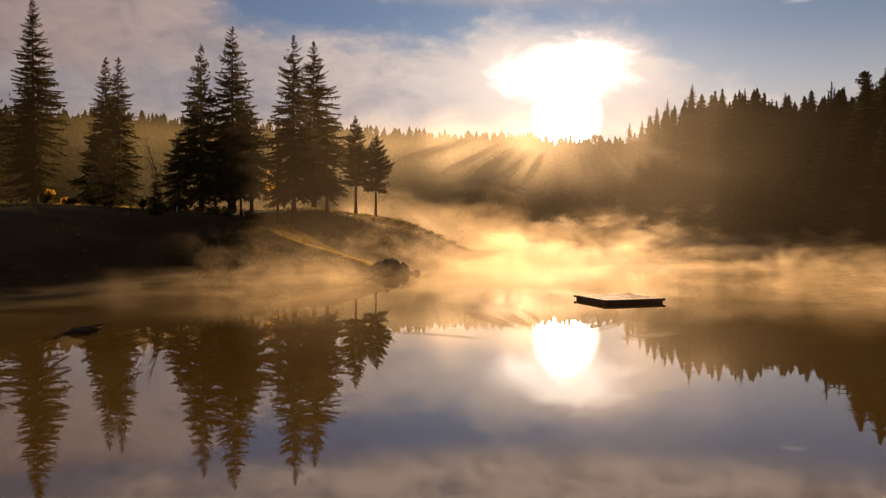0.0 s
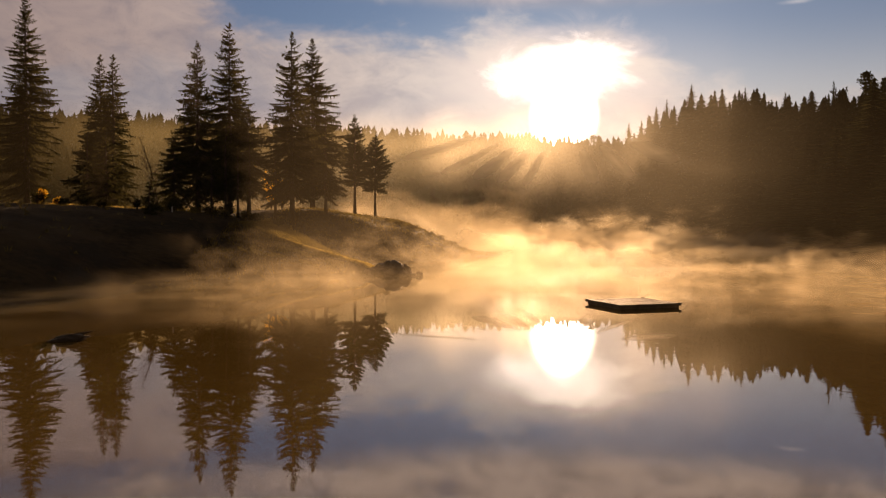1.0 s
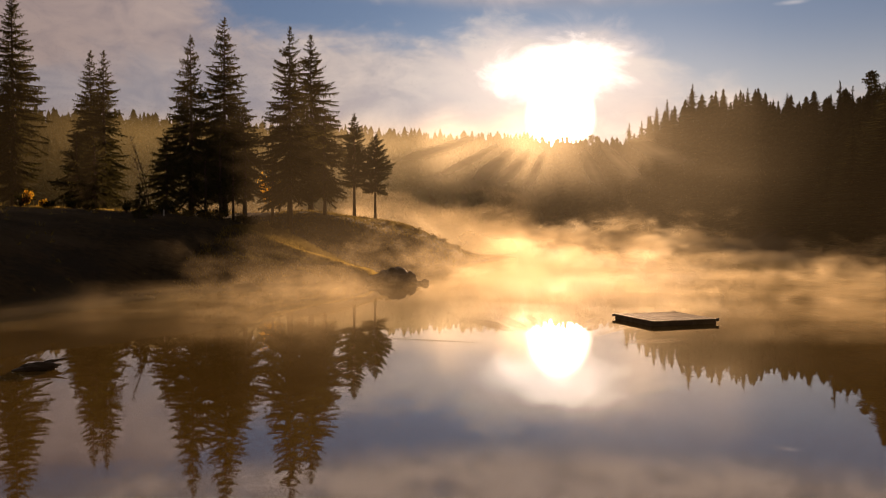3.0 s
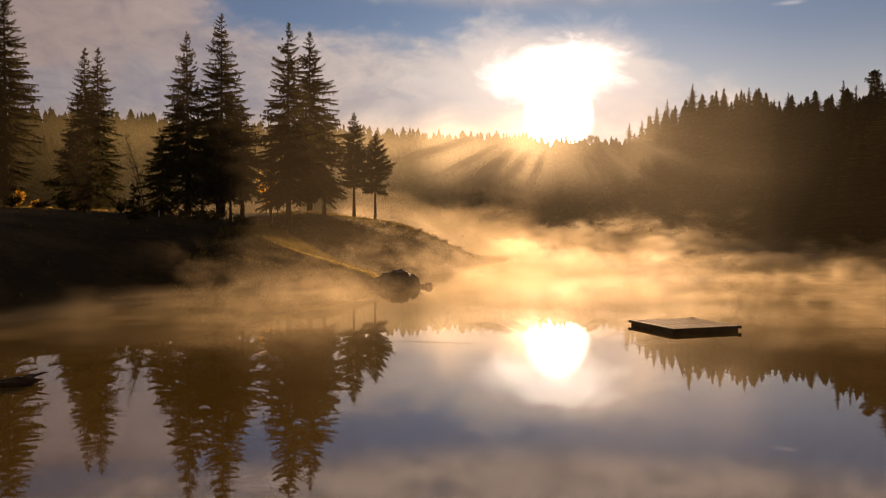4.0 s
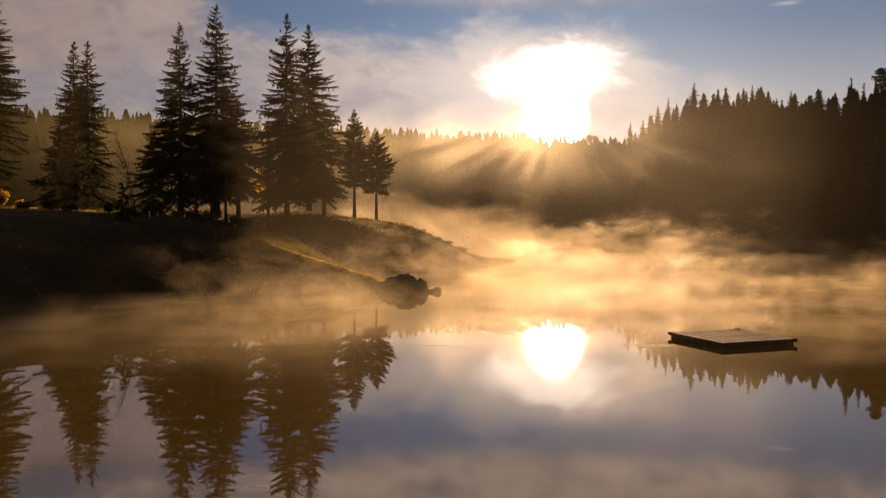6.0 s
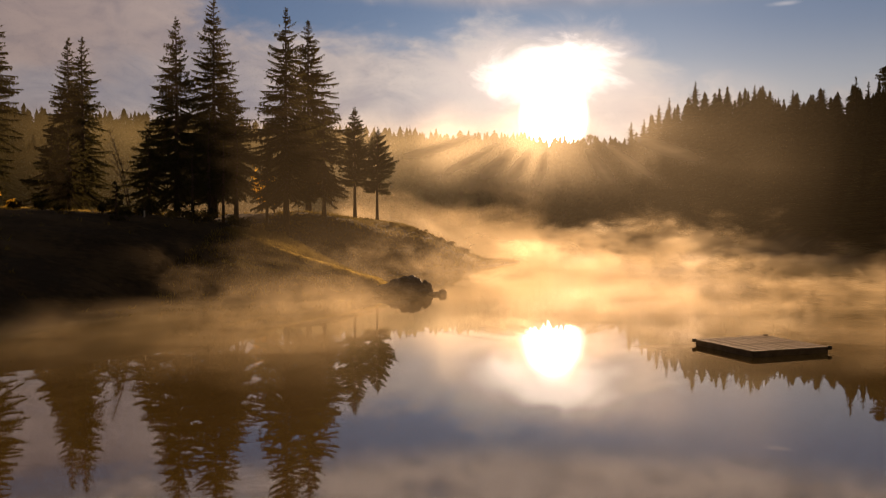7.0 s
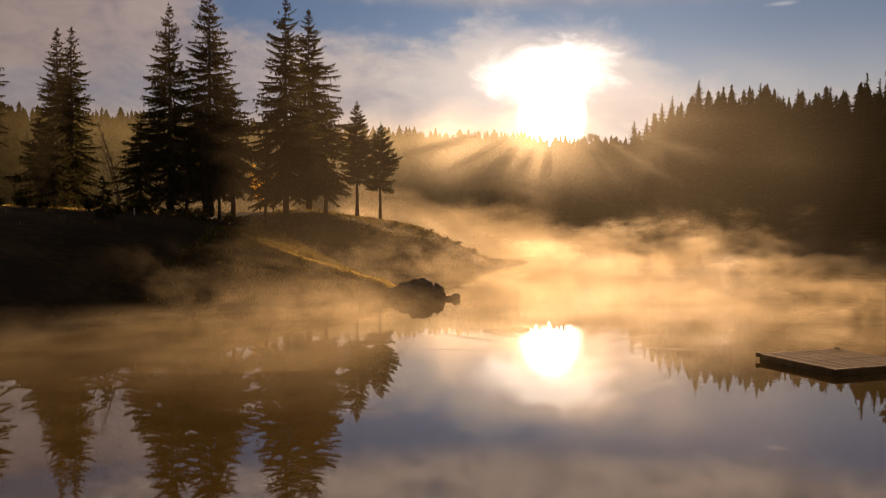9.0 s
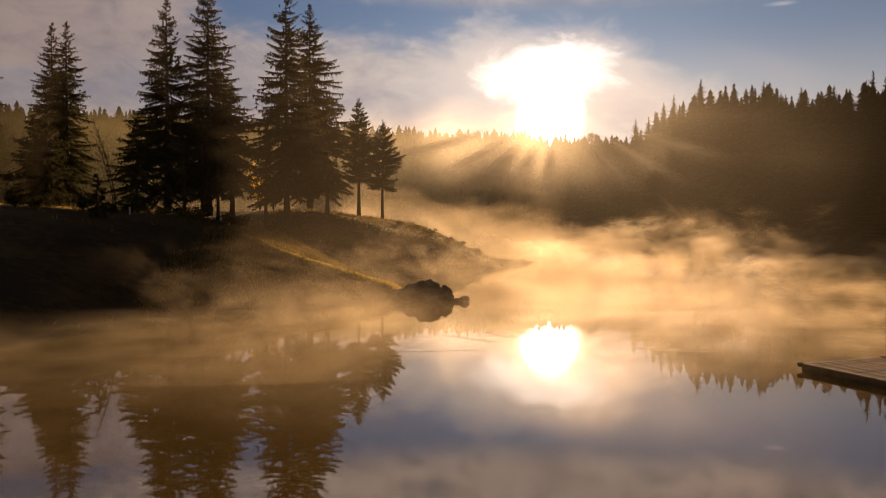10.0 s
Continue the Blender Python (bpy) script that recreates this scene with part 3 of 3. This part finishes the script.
def build_raft():
    """Square bathing raft: boards on a dark timber frame over floats, with rubber fenders at the corners."""
    L, W, top = 3.01, 2.81, 0.20
    ob = thing("bathing_raft", pose(7.44, 36.19, 0, 0, 0, math.degrees(0.336)), "weathered square bathing raft afloat on the still lake", "raft")
    part("side_beam", box(L, 0.07, 0.22, (L / 2, 0.035, top - 0.138), 0.008), FASCIA, ob)
    part("side_beam", box(L, 0.07, 0.22, (L / 2, W - 0.035, top - 0.138), 0.008), FASCIA, ob)
    part("end_beam", box(0.07, W - 0.144, 0.22, (0.035, W / 2, top - 0.138), 0.008), FASCIA, ob)
    part("end_beam", box(0.07, W - 0.144, 0.22, (L - 0.035, W / 2, top - 0.138), 0.008), FASCIA, ob)
    part("float", box(L - 0.3, W - 0.3, 0.24, (L / 2, W / 2, top - 0.21), 0.03), RUBBER, ob)
    # the deck: a grating of long bars over cross bars
    count, across = 25, 24
    for name, n_bars, span, wide, high, along_x in (("grating_bar", count, W - 0.10, 0.066, 0.030, True), ("cross_bar", across, L - 0.10, 0.05, 0.024, False)):
        bar = box(wide, span, high, (0, 0, 0), 0.004)
        me = bpy.data.meshes.new(name)
        bar.to_mesh(me)
        bar.free()
        me.materials.append(DECK)
        reach = (L if along_x else W) - 0.16
        for k in range(n_bars):
            c = 0.08 + reach * (k + 0.5) / n_bars
            child(name, me, ob, at=pose(c, W / 2, top - 0.015) if along_x else pose(L / 2, c, top - 0.023, 0, 0, 90))
    for sx, sy, at in ((L + 0.03, 0.09, (L / 2, 0.03, top)), (L + 0.03, 0.09, (L / 2, W - 0.03, top)), (0.09, W - 0.152, (0.03, W / 2, top)), (0.09, W - 0.152, (L - 0.03, W / 2, top))):
        part("edge_board", box(sx, sy, 0.03, (at[0], at[1], at[2] - 0.010), 0.005), DECK, ob)
    for cx, cy in ((L, 0), (0, W), (L, W)):
        bm = bmesh.new()
        bmesh.ops.create_cone(bm, cap_ends=True, segments=16, radius1=0.075, radius2=0.075, depth=0.12)
        bmesh.ops.bevel(bm, geom=bm.edges[:], offset=0.015, segments=2, affect="EDGES")
        part("corner_fender", bm, RUBBER, ob, "black rubber fender", pose(cx + (0.03 if cx else -0.03), cy + (0.03 if cy else -0.03), top - 0.04), True)
    bm = box(0.20, 0.05, 0.035, (0, 0, 0.045), 0.012)
    bmesh.ops.create_cube(bm, size=1, matrix=Matrix.Translation((0, 0, 0.018)) @ Matrix.Diagonal((0.06, 0.04, 0.05, 1)))
    part("mooring_cleat", bm, RUBBER, ob, "dark mooring cleat", pose(L - 0.12, W - 0.12, top - 0.005, 0, 0, -20))


build_raft()


# ---- grass and bushes on the bank ----
def build_grass():
    rng = np.random.default_rng(7)
    n = 26000
    x = np.concatenate([rng.uniform(-50, 8, n), rng.normal(-10.5, 3.2, 5000)])
    y = np.concatenate([rng.uniform(30, 112, n), rng.normal(69.5, 3.6, 5000)])
    s = shore_distance(x, y)
    ok = (s > 0.35) & (s < 34) & ((x > -17) | (rng.random(len(x)) < 0.02 + 0.14 * step(s, 13, 18)))
    x, y = x[ok], y[ok]
    z = land(x, y)
    V, F = [], []
    patch = 0.5 + 0.5 * np.sin(x * 0.7 + 2 * np.sin(y * 0.31)) * np.sin(y * 0.53 + 1.7 * np.sin(x * 0.4))
    for px, py, pz, q in zip(x, y, z, patch):
        tall = 0.16 + 0.36 * q * rng.random()
        for b in range(5):
            a, w = rng.uniform(0, 6.28), rng.uniform(0.02, 0.045)
            bx, by = px + rng.uniform(-0.2, 0.2), py + rng.uniform(-0.2, 0.2)
            o = len(V)
            V += [(bx - w * math.cos(a), by - w * math.sin(a), pz - 0.06), (bx + w * math.cos(a), by + w * math.sin(a), pz - 0.06),
                  (bx + rng.uniform(-0.2, 0.2), by + rng.uniform(-0.2, 0.2), pz + tall * rng.uniform(0.6, 1.1))]
            F.append((o, o + 1, o + 2))
    ob = new("grass", mesh_of("grass", V, F, GRASS))
    tagged(ob, "tufts of dry golden grass on the bank", "grass", kind="stuff")


def build_turf():
    """Short turf in streaks along the crest of the bank's nose, with sunlight put into its pale gold colour."""
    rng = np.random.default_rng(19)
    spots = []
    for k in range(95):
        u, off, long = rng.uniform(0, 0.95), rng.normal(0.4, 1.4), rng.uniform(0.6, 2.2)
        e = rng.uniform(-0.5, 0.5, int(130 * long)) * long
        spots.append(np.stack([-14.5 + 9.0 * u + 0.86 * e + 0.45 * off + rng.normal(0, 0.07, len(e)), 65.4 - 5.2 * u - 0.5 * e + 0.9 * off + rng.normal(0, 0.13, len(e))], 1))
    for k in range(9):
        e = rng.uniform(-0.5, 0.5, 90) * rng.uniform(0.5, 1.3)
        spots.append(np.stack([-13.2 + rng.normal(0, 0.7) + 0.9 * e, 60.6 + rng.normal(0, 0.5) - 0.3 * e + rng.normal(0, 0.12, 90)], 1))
    # A strip along the tree-shaded crest, in the same sun-coloured blades.
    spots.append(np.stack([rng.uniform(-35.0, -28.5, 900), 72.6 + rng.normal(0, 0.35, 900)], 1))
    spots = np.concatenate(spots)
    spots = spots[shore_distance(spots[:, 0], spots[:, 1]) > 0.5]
    V, F = [], []
    for (px, py), pz in zip(spots, land(spots[:, 0], spots[:, 1])):
        a, w, o = rng.uniform(0, 6.28), rng.uniform(0.025, 0.05), len(V)
        V += [(px - w * math.cos(a), py - w * math.sin(a), pz - 0.03), (px + w * math.cos(a), py + w * math.sin(a), pz - 0.03),
              (px + rng.uniform(-0.1, 0.1), py + rng.uniform(-0.1, 0.1), pz + rng.uniform(0.10, 0.24))]
        F.append((o, o + 1, o + 2))
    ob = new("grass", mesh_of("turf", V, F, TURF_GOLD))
    tagged(ob, "short turf coloured gold for sunlight on the bank", "grass", kind="stuff")


build_grass()
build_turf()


def bush(name, x, y, h, r, seed, leaf, label, category="bush", count=700):
    rng = np.random.default_rng(seed)
    ob = thing(name, pose(x, y, float(land(x, y)) - 0.05), label, category)
    V, F = [], []
    TV, TF = [], []
    for k in range(14):
        a, t = rng.uniform(0, 6.28), rng.uniform(0.2, 0.9)
        tip = np.array([math.cos(a) * r * t, math.sin(a) * r * t, h * rng.uniform(0.5, 1.0)])
        v, f = tube([(0, 0, 0), tuple(tip * [0.35, 0.35, 0.55]), tuple(tip)], [0.035, 0.02, 0.006], 5)
        o = len(TV)
        TV += v
        TF += [tuple(i + o for i in q) for q in f]
        for j in range(count // 14):
            c = tip * rng.uniform(0.45, 1.05) + rng.normal(0, 0.16 * r, 3)
            c[2] = max(c[2], 0.05)
            p, q = rng.normal(0, 1, 3), rng.normal(0, 1, 3)
            p, q = p / np.linalg.norm(p) * 0.09, q / np.linalg.norm(q) * 0.06
            o2 = len(V)
            V += [c - p, c + q, c + p, c - q]
            F.append((o2, o2 + 1, o2 + 2, o2 + 3))
    child("stems", mesh_of("stems", TV, TF, BARK, True), ob)
    child("leaves", mesh_of("leaves", V, F, leaf), ob)


YELLOW = "small bush with glowing yellow autumn leaves"
bush("bush", -36.4, 74.0, 1.5, 0.5, 71, GOLD_LEAF, YELLOW)
bush("bush", -34.6, 73.0, 0.7, 0.45, 72, GOLD_LEAF, YELLOW, count=400)
bush("birch_sapling", -18.9, 89.0, 4.6, 1.3, 73, GOLD_LEAF, "young tree with sparse yellow leaves under the spruces", "tree", 1300)
bush("birch_sapling", -17.4, 87.5, 3.4, 1.0, 74, GOLD_LEAF, "young tree with sparse yellow leaves under the spruces", "tree", 700)


UNDER = foliage("undergrowth_leaves", (0.022, 0.026, 0.010), (0.075, 0.065, 0.022), 0.3)
BRUSH = foliage("dry_brush_leaves", (0.09, 0.068, 0.026), (0.21, 0.155, 0.055), 0.45)
rng_u = random.Random(5)
for k in range(16):
    x = -33 + 23 * k / 15 + rng_u.uniform(-0.8, 0.8)
    y = 64 + 14 * (k / 15) ** 1.4 + rng_u.uniform(-1.5, 3.0)
    bush("shrub", x, y, rng_u.uniform(0.5, 1.1), rng_u.uniform(0.5, 1.0), 400 + k, UNDER, "low dark shrub in the grass under the spruces", count=330)
for k in range(6):
    bush("shrub", -6.5 + 1.5 * k + rng_u.uniform(-0.4, 0.4), 95.5 + 0.6 * k, rng_u.uniform(0.25, 0.5), rng_u.uniform(0.5, 0.9), 430 + k, BRUSH, "low brown shrub along the crest of the spit", count=300)
for k in range(7):
    bush("shrub", -23.5 + 1.5 * k + rng_u.uniform(-0.5, 0.5), 70.5 + 0.7 * k + rng_u.uniform(-0.4, 0.4), rng_u.uniform(0.35, 0.7), rng_u.uniform(0.5, 0.9), 450 + k, GRASS, "low dry golden brush at the feet of the spruces", count=330)


def bare_tree(x, y, h, seed):
    """A leafless young tree: a bent stem with thin upswept twigs."""
    rng = random.Random(seed)
    ob = thing("bare_sapling", pose(x, y, float(land(x, y)) - 0.05), "leafless young tree with thin upswept twigs beside the spruces", "tree")
    stem = [(-0.25 * h * (k / 6) ** 1.6, 0, h * k / 6) for k in range(7)]
    v, f = tube(stem, [0.06 * (1 - k / 7) + 0.008 for k in range(7)], 6)
    child("trunk", mesh_of("trunk", v, f, BARK, True), ob)
    V, F = [], []
    for k in range(46):
        t = rng.uniform(0.25, 0.98)
        p = Vector((-0.25 * h * t ** 1.6, 0, h * t))
        a, ln = rng.uniform(0, 6.28), rng.uniform(0.5, 1.0) * (1.2 - t) * 0.38 * h
        way = Vector((math.cos(a) - 0.35, math.sin(a), 0.75)).normalized()
        pts = [tuple(p), tuple(p + way * ln * 0.5 + Vector((0, 0, -0.04 * ln))), tuple(p + way * ln + Vector((0, 0, 0.12 * ln)))]
        v, f = tube(pts, [0.022, 0.014, 0.004], 4)
        o = len(V)
        V += v
        F += [tuple(i + o for i in q) for q in f]
    tagged(child("twig", mesh_of("twig", V, F, BARK, True), ob), kind="stuff")


bare_tree(-26.6, 75.8, 6.8, 81)
bare_tree(-27.4, 77.5, 5.2, 82)
WHITE_PAINT = mottled("white_paint", (0.62, 0.60, 0.56), (0.82, 0.80, 0.76), 6.0, 0.6, 0.1, 0.002)
marker = thing("marker_post", pose(-22.0, 66.0, float(land(-22.0, 66.0)) - 0.1), "short white marker post in the grass on the bank", "post")
part("post", box(0.09, 0.09, 0.55, (0, 0, 0.275), 0.012), WHITE_PAINT, marker)


# ---- mist on the lake ----
def thickness(ob, values):
    ob.data.attributes.new("thickness", "FLOAT", "POINT").data.foreach_set("value", np.asarray(values, float).ravel())


def clearing(x, y):
    """Clear air over the water before the boulder: 1 is full mist, 0.15 the clearest."""
    return 1 - 0.85 * np.exp(-((x + 3.2) / 2.6) ** 2) * step(y, 22, 32) * step(y, 66, 59)


def mist_layer(z, mat, seed):
    """A nearly level, gently rolling sheet of vapour over the water."""
    gx, gy = np.linspace(-58, 70, 97), np.linspace(12, 300, 180)
    X, Y = np.meshgrid(gx, gy)
    Z = z * (1 + 0.07 * np.sin(X * 0.21 + seed) * np.sin(Y * 0.17 + 2 * seed) + 0.03 * np.sin(X * 0.5 + Y * 0.3 + seed))
    s = shore_distance(X, Y)
    w = len(gx)
    i = (np.arange(len(gy) - 1)[:, None] * w + np.arange(w - 1)[None])
    i = i[s[:-1, :-1] < 4]
    ob = new("mist", mesh_of("mist", np.stack([X, Y, Z], -1).reshape(-1, 3), np.stack([i, i + 1, i + w + 1, i + w], 1), mat, True))
    thickness(ob, step(Y + 0.9 * np.abs(X - 3) * (X > 3) + 1.0 * np.maximum(-6 - X, 0), 25, 54) * step(Y, 13, 22) * step(np.abs(X - 6), 62, 50) * step(-s, 0.3, 6.0) * step(Y, 120, 70) * clearing(X, Y) * (1 - bulge(X, Y, 8, 33, 4, 0.7)) * (1 - bulge(X, Y, -12, 26, 3.2, 0.85)) * (1 + 0.2 * step(X, -3, -7) * step(X, -19, -9) * step(Y, 58, 45) + 0.7 * step(X, 9, 16) * step(Y, 55, 42)))
    tagged(ob, "thin morning mist tinted sunlight gold on the lake", "mist", kind="stuff")


def mist_curl(line, height, mat, seed, amount=1.0, sway=1.0, label="wisps of mist tinted sunlight gold rising from the water", fade=0.0):
    """A standing, winding curtain of rising vapour along a line in the plan."""
    line = np.array(line, float)
    along = np.concatenate([[0], np.cumsum(np.hypot(*np.diff(line, axis=0).T))])
    t = np.linspace(0, along[-1], 90)
    xs, ys = np.interp(t, along, line[:, 0]), np.interp(t, along, line[:, 1])
    ys = ys + sway * (2.2 * np.sin(t * 0.13 + seed) + 1.1 * np.sin(t * 0.31 + 2 * seed))
    zs = np.concatenate([[-0.08, 0.16, 0.42], np.linspace(0.8, height, 7)])
    v = [(a, b + sway * 0.25 * min(z, 6) * math.sin(a * 0.2 + z + seed), z) for z in zs for a, b in zip(xs, ys)]
    w = len(xs)
    f = [(r * w + k, r * w + k + 1, r * w + w + k + 1, r * w + w + k) for r in range(9) for k in range(w - 1)]
    ob = new("mist", mesh_of("mist", v, f, mat, True))
    spit = 1 - 0.6 * step(0.09 * (ys - 8) - 2 - xs, -2, 3) * step(ys, 61, 66) * step(ys, 112, 107)
    gap = clearing(xs, ys) * spit * (1 - 0.35 * step(xs, 16, 34)) * (1 - 0.6 * step(xs, -9, -17) * step(ys, 62, 56))
    ends = gap * step(t, 0, max(0.14 if height < 14 else 0.28, fade) * along[-1]) * step(along[-1] - t, 0, (fade or (0.14 if height < 14 else 0.45)) * along[-1])
    thickness(ob, [amount * e * (1 - (z / height) ** (4 if height > 30 else 2)) * (0.8 + 0.2 * float(step(z, 0.0, 0.42))) for z in zs for e in ends])
    tagged(ob, label, "mist", kind="stuff")


# This hue holds a deeper sunlight tint, painted into the low mist.
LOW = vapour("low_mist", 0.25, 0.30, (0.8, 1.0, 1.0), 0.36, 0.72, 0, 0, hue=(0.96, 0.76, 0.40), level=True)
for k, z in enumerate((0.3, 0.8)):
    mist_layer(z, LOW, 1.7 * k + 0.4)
CURL = vapour("rising_mist", 0.30, 0.62, (0.62, 1.0, 1.1), 0.34, 0.70, 0.1, 3.8, hue=SUN_TINT, ahead=0.03)
TALL_CURL = vapour("tall_rising_mist", 0.31, 0.42, (0.62, 1.0, 1.1), 0.33, 0.69, 0.2, 6.0, hue=SUN_TINT, ahead=0.03)
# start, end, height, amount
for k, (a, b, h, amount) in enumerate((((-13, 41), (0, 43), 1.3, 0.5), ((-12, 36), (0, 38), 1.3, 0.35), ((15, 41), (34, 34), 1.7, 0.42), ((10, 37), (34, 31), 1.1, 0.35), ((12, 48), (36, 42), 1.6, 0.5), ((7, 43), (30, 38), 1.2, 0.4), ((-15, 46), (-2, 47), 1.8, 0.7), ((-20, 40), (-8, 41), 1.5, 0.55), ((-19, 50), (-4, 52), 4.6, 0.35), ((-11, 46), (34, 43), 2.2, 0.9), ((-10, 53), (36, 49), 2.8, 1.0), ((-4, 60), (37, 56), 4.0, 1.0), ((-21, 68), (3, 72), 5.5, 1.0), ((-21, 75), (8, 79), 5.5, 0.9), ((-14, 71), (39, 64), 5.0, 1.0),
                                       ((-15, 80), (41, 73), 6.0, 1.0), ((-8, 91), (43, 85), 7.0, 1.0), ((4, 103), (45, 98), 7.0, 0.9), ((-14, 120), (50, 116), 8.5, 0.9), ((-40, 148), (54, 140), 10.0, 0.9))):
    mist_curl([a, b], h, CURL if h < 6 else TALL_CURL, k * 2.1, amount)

# Paler copy of the mist, placed to paint glare under the sun.
SUN_MIST = vapour("sun_glare_mist", 0.30, 0.50, (0.62, 1.0, 1.1), 0.30, 0.72, 0.1, 3.6, hue=(0.97, 0.86, 0.70), ahead=0.20, core=0.05, glow=(1, 0.97, 0.95))
for k, (a, b, h, amount) in enumerate((((-2, 46), (16, 44), 2.3, 0.45), ((0, 56), (19, 54), 2.8, 0.42), ((3, 74), (25, 72), 4.0, 0.36))):
    mist_curl([a, b], h, SUN_MIST, 3.1 + 1.7 * k, amount, 0.6, "mist wisps made paler for glare in the sun's path", 0.4)


BACKED_UP = vapour("banked_mist", 0.62, 0.13, (0.6, 1.0, 1.2), 0.24, 0.56, 1.5, 12.0, hue=SUN_TINT)
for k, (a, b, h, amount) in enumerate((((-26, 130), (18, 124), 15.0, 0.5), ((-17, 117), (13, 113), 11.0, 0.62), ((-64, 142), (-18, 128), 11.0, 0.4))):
    mist_curl([a, b], h, BACKED_UP, 5.3 + k, amount, 1.0, "thick mist tinted sunlight gold behind the bank")


def arc(r, a0, a1):
    return [(r * math.sin(a), 10 + r * math.cos(a)) for a in np.linspace(a0, a1, 24)]


# The haze hue carries the sun's gold as well.
HAZE = vapour("valley_haze", 0.072, 0.02, (1.0, 1.0, 1.5), 0.10, 0.60, 5, 90, hue=(0.94, 0.84, 0.46), ahead=0.20, lobe=0.60, core=0.12)
HANGING = "haze tinted sunlight gold in the valley before the wooded hills"
mist_curl(arc(150, -0.60, 0.10), 27, HAZE, 6.1, 0.8, 0.3, HANGING)
for k, (r, h, end) in enumerate(((215, 32, 0.27), (255, 39, 0.25), (295, 46, 0.25), (335, 53, 0.27))):
    mist_curl(arc(r, -0.58, end), h, HAZE, 0.7 + k, 1.0, 0.3, HANGING)
# Thin added sheets for haze and for veiling glare that lifts dark places.
NEAR_VEIL = vapour("near_veil", 0.0075, 0.03, (1.0, 1.0, 1.5), 0.10, 0.60, 3, 45, hue=SUN_TINT, ahead=0.28, lobe=0.58, core=0.15)
for k, (y, h) in enumerate(((66, 16), (82, 18), (102, 21))):
    mist_curl([(-5, y), (0.62 * y, y + 4)], h, NEAR_VEIL, 2.7 + k, 0.5, 0.3, "faint golden haze over the lake")
mist_curl([(-70, 52), (-40, 55), (-20, 57), (-8, 61), (5, 62)], 16, NEAR_VEIL, 4.7, 0.3, 0.3, "faint golden haze before the bank", 0.2)
mist_curl([(-34, 56), (-20, 58), (-8, 62), (4, 63)], 17, NEAR_VEIL, 7.9, 1.2, 0.3, "faint golden haze before the bank", 0.24)
mist_curl([(-50, 66), (-28, 67), (-16, 68), (8, 106)], 26, NEAR_VEIL, 9.2, 8.5, 0.2, "faint golden haze among the trees", 0.46)
mist_curl([(-24, 56), (-12, 60), (-4, 63), (6, 67)], 15, NEAR_VEIL, 5.9, 3.0, 0.2, "faint golden haze before the bank", 0.3)
mist_curl([(-13, 47), (-4, 48), (6, 47)], 4.2, NEAR_VEIL, 3.9, 5.5, 0.2, "faint golden haze over the still water", 0.35)
# Two sheets added before the slope to brighten it like veiling glare.
mist_curl([(6, 54), (18, 52), (36, 46)], 17, NEAR_VEIL, 1.2, 0.9, 0.1, "added veil that lightens the wooded slope like glare", 0.3)
mist_curl([(13, 41), (24, 38), (36, 32)], 12, NEAR_VEIL, 6.6, 1.7, 0.1, "added veil that lightens the wooded slope like glare", 0.4)

# An added sheet that spreads the sun's glare over the ridge trees.
GLARE = vapour("glare_haze", 0.026, 0.02, (1.0, 1.0, 1.5), 0.10, 0.60, 20, 160, core=0.5)
mist_curl(arc(200, -0.25, 0.38), 36, GLARE, 3.3, 1.5, 0.3, "added sheet of sun glare over the wooded ridge")


def sunbeam_sheet(x, z, wide, seed):
    """A sunbeam built as a translucent sheet along the sun's way down from the ridge; x, z: where its near end lies,
    108 m out.
    """
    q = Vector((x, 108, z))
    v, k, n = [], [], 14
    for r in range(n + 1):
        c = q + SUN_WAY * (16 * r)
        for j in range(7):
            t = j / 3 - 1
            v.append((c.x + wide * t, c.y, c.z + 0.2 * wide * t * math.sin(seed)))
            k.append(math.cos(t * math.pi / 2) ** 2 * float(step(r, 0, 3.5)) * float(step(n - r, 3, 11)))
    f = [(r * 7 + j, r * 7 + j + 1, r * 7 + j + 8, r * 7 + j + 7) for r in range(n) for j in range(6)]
    ob = new("mist", mesh_of("mist", v, f, BEAM_SHEET, True))
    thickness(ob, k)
    tagged(ob, "sunbeam shaped as a slanting translucent sheet below the ridge", "mist", kind="stuff")


# Added sheets stand in for light shafts; no gap in the ridge casts them.
BEAM_SHEET = vapour("beam_haze", 0.75, 0.02, (1.0, 1.0, 1.0), 0.10, 0.60, 0, 0, ahead=0.25, lobe=0.60)
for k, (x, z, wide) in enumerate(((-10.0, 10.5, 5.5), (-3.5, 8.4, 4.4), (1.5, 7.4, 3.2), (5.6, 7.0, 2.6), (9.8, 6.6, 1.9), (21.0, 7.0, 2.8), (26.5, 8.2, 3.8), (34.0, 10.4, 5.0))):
    sunbeam_sheet(x, z, wide, k * 1.9)
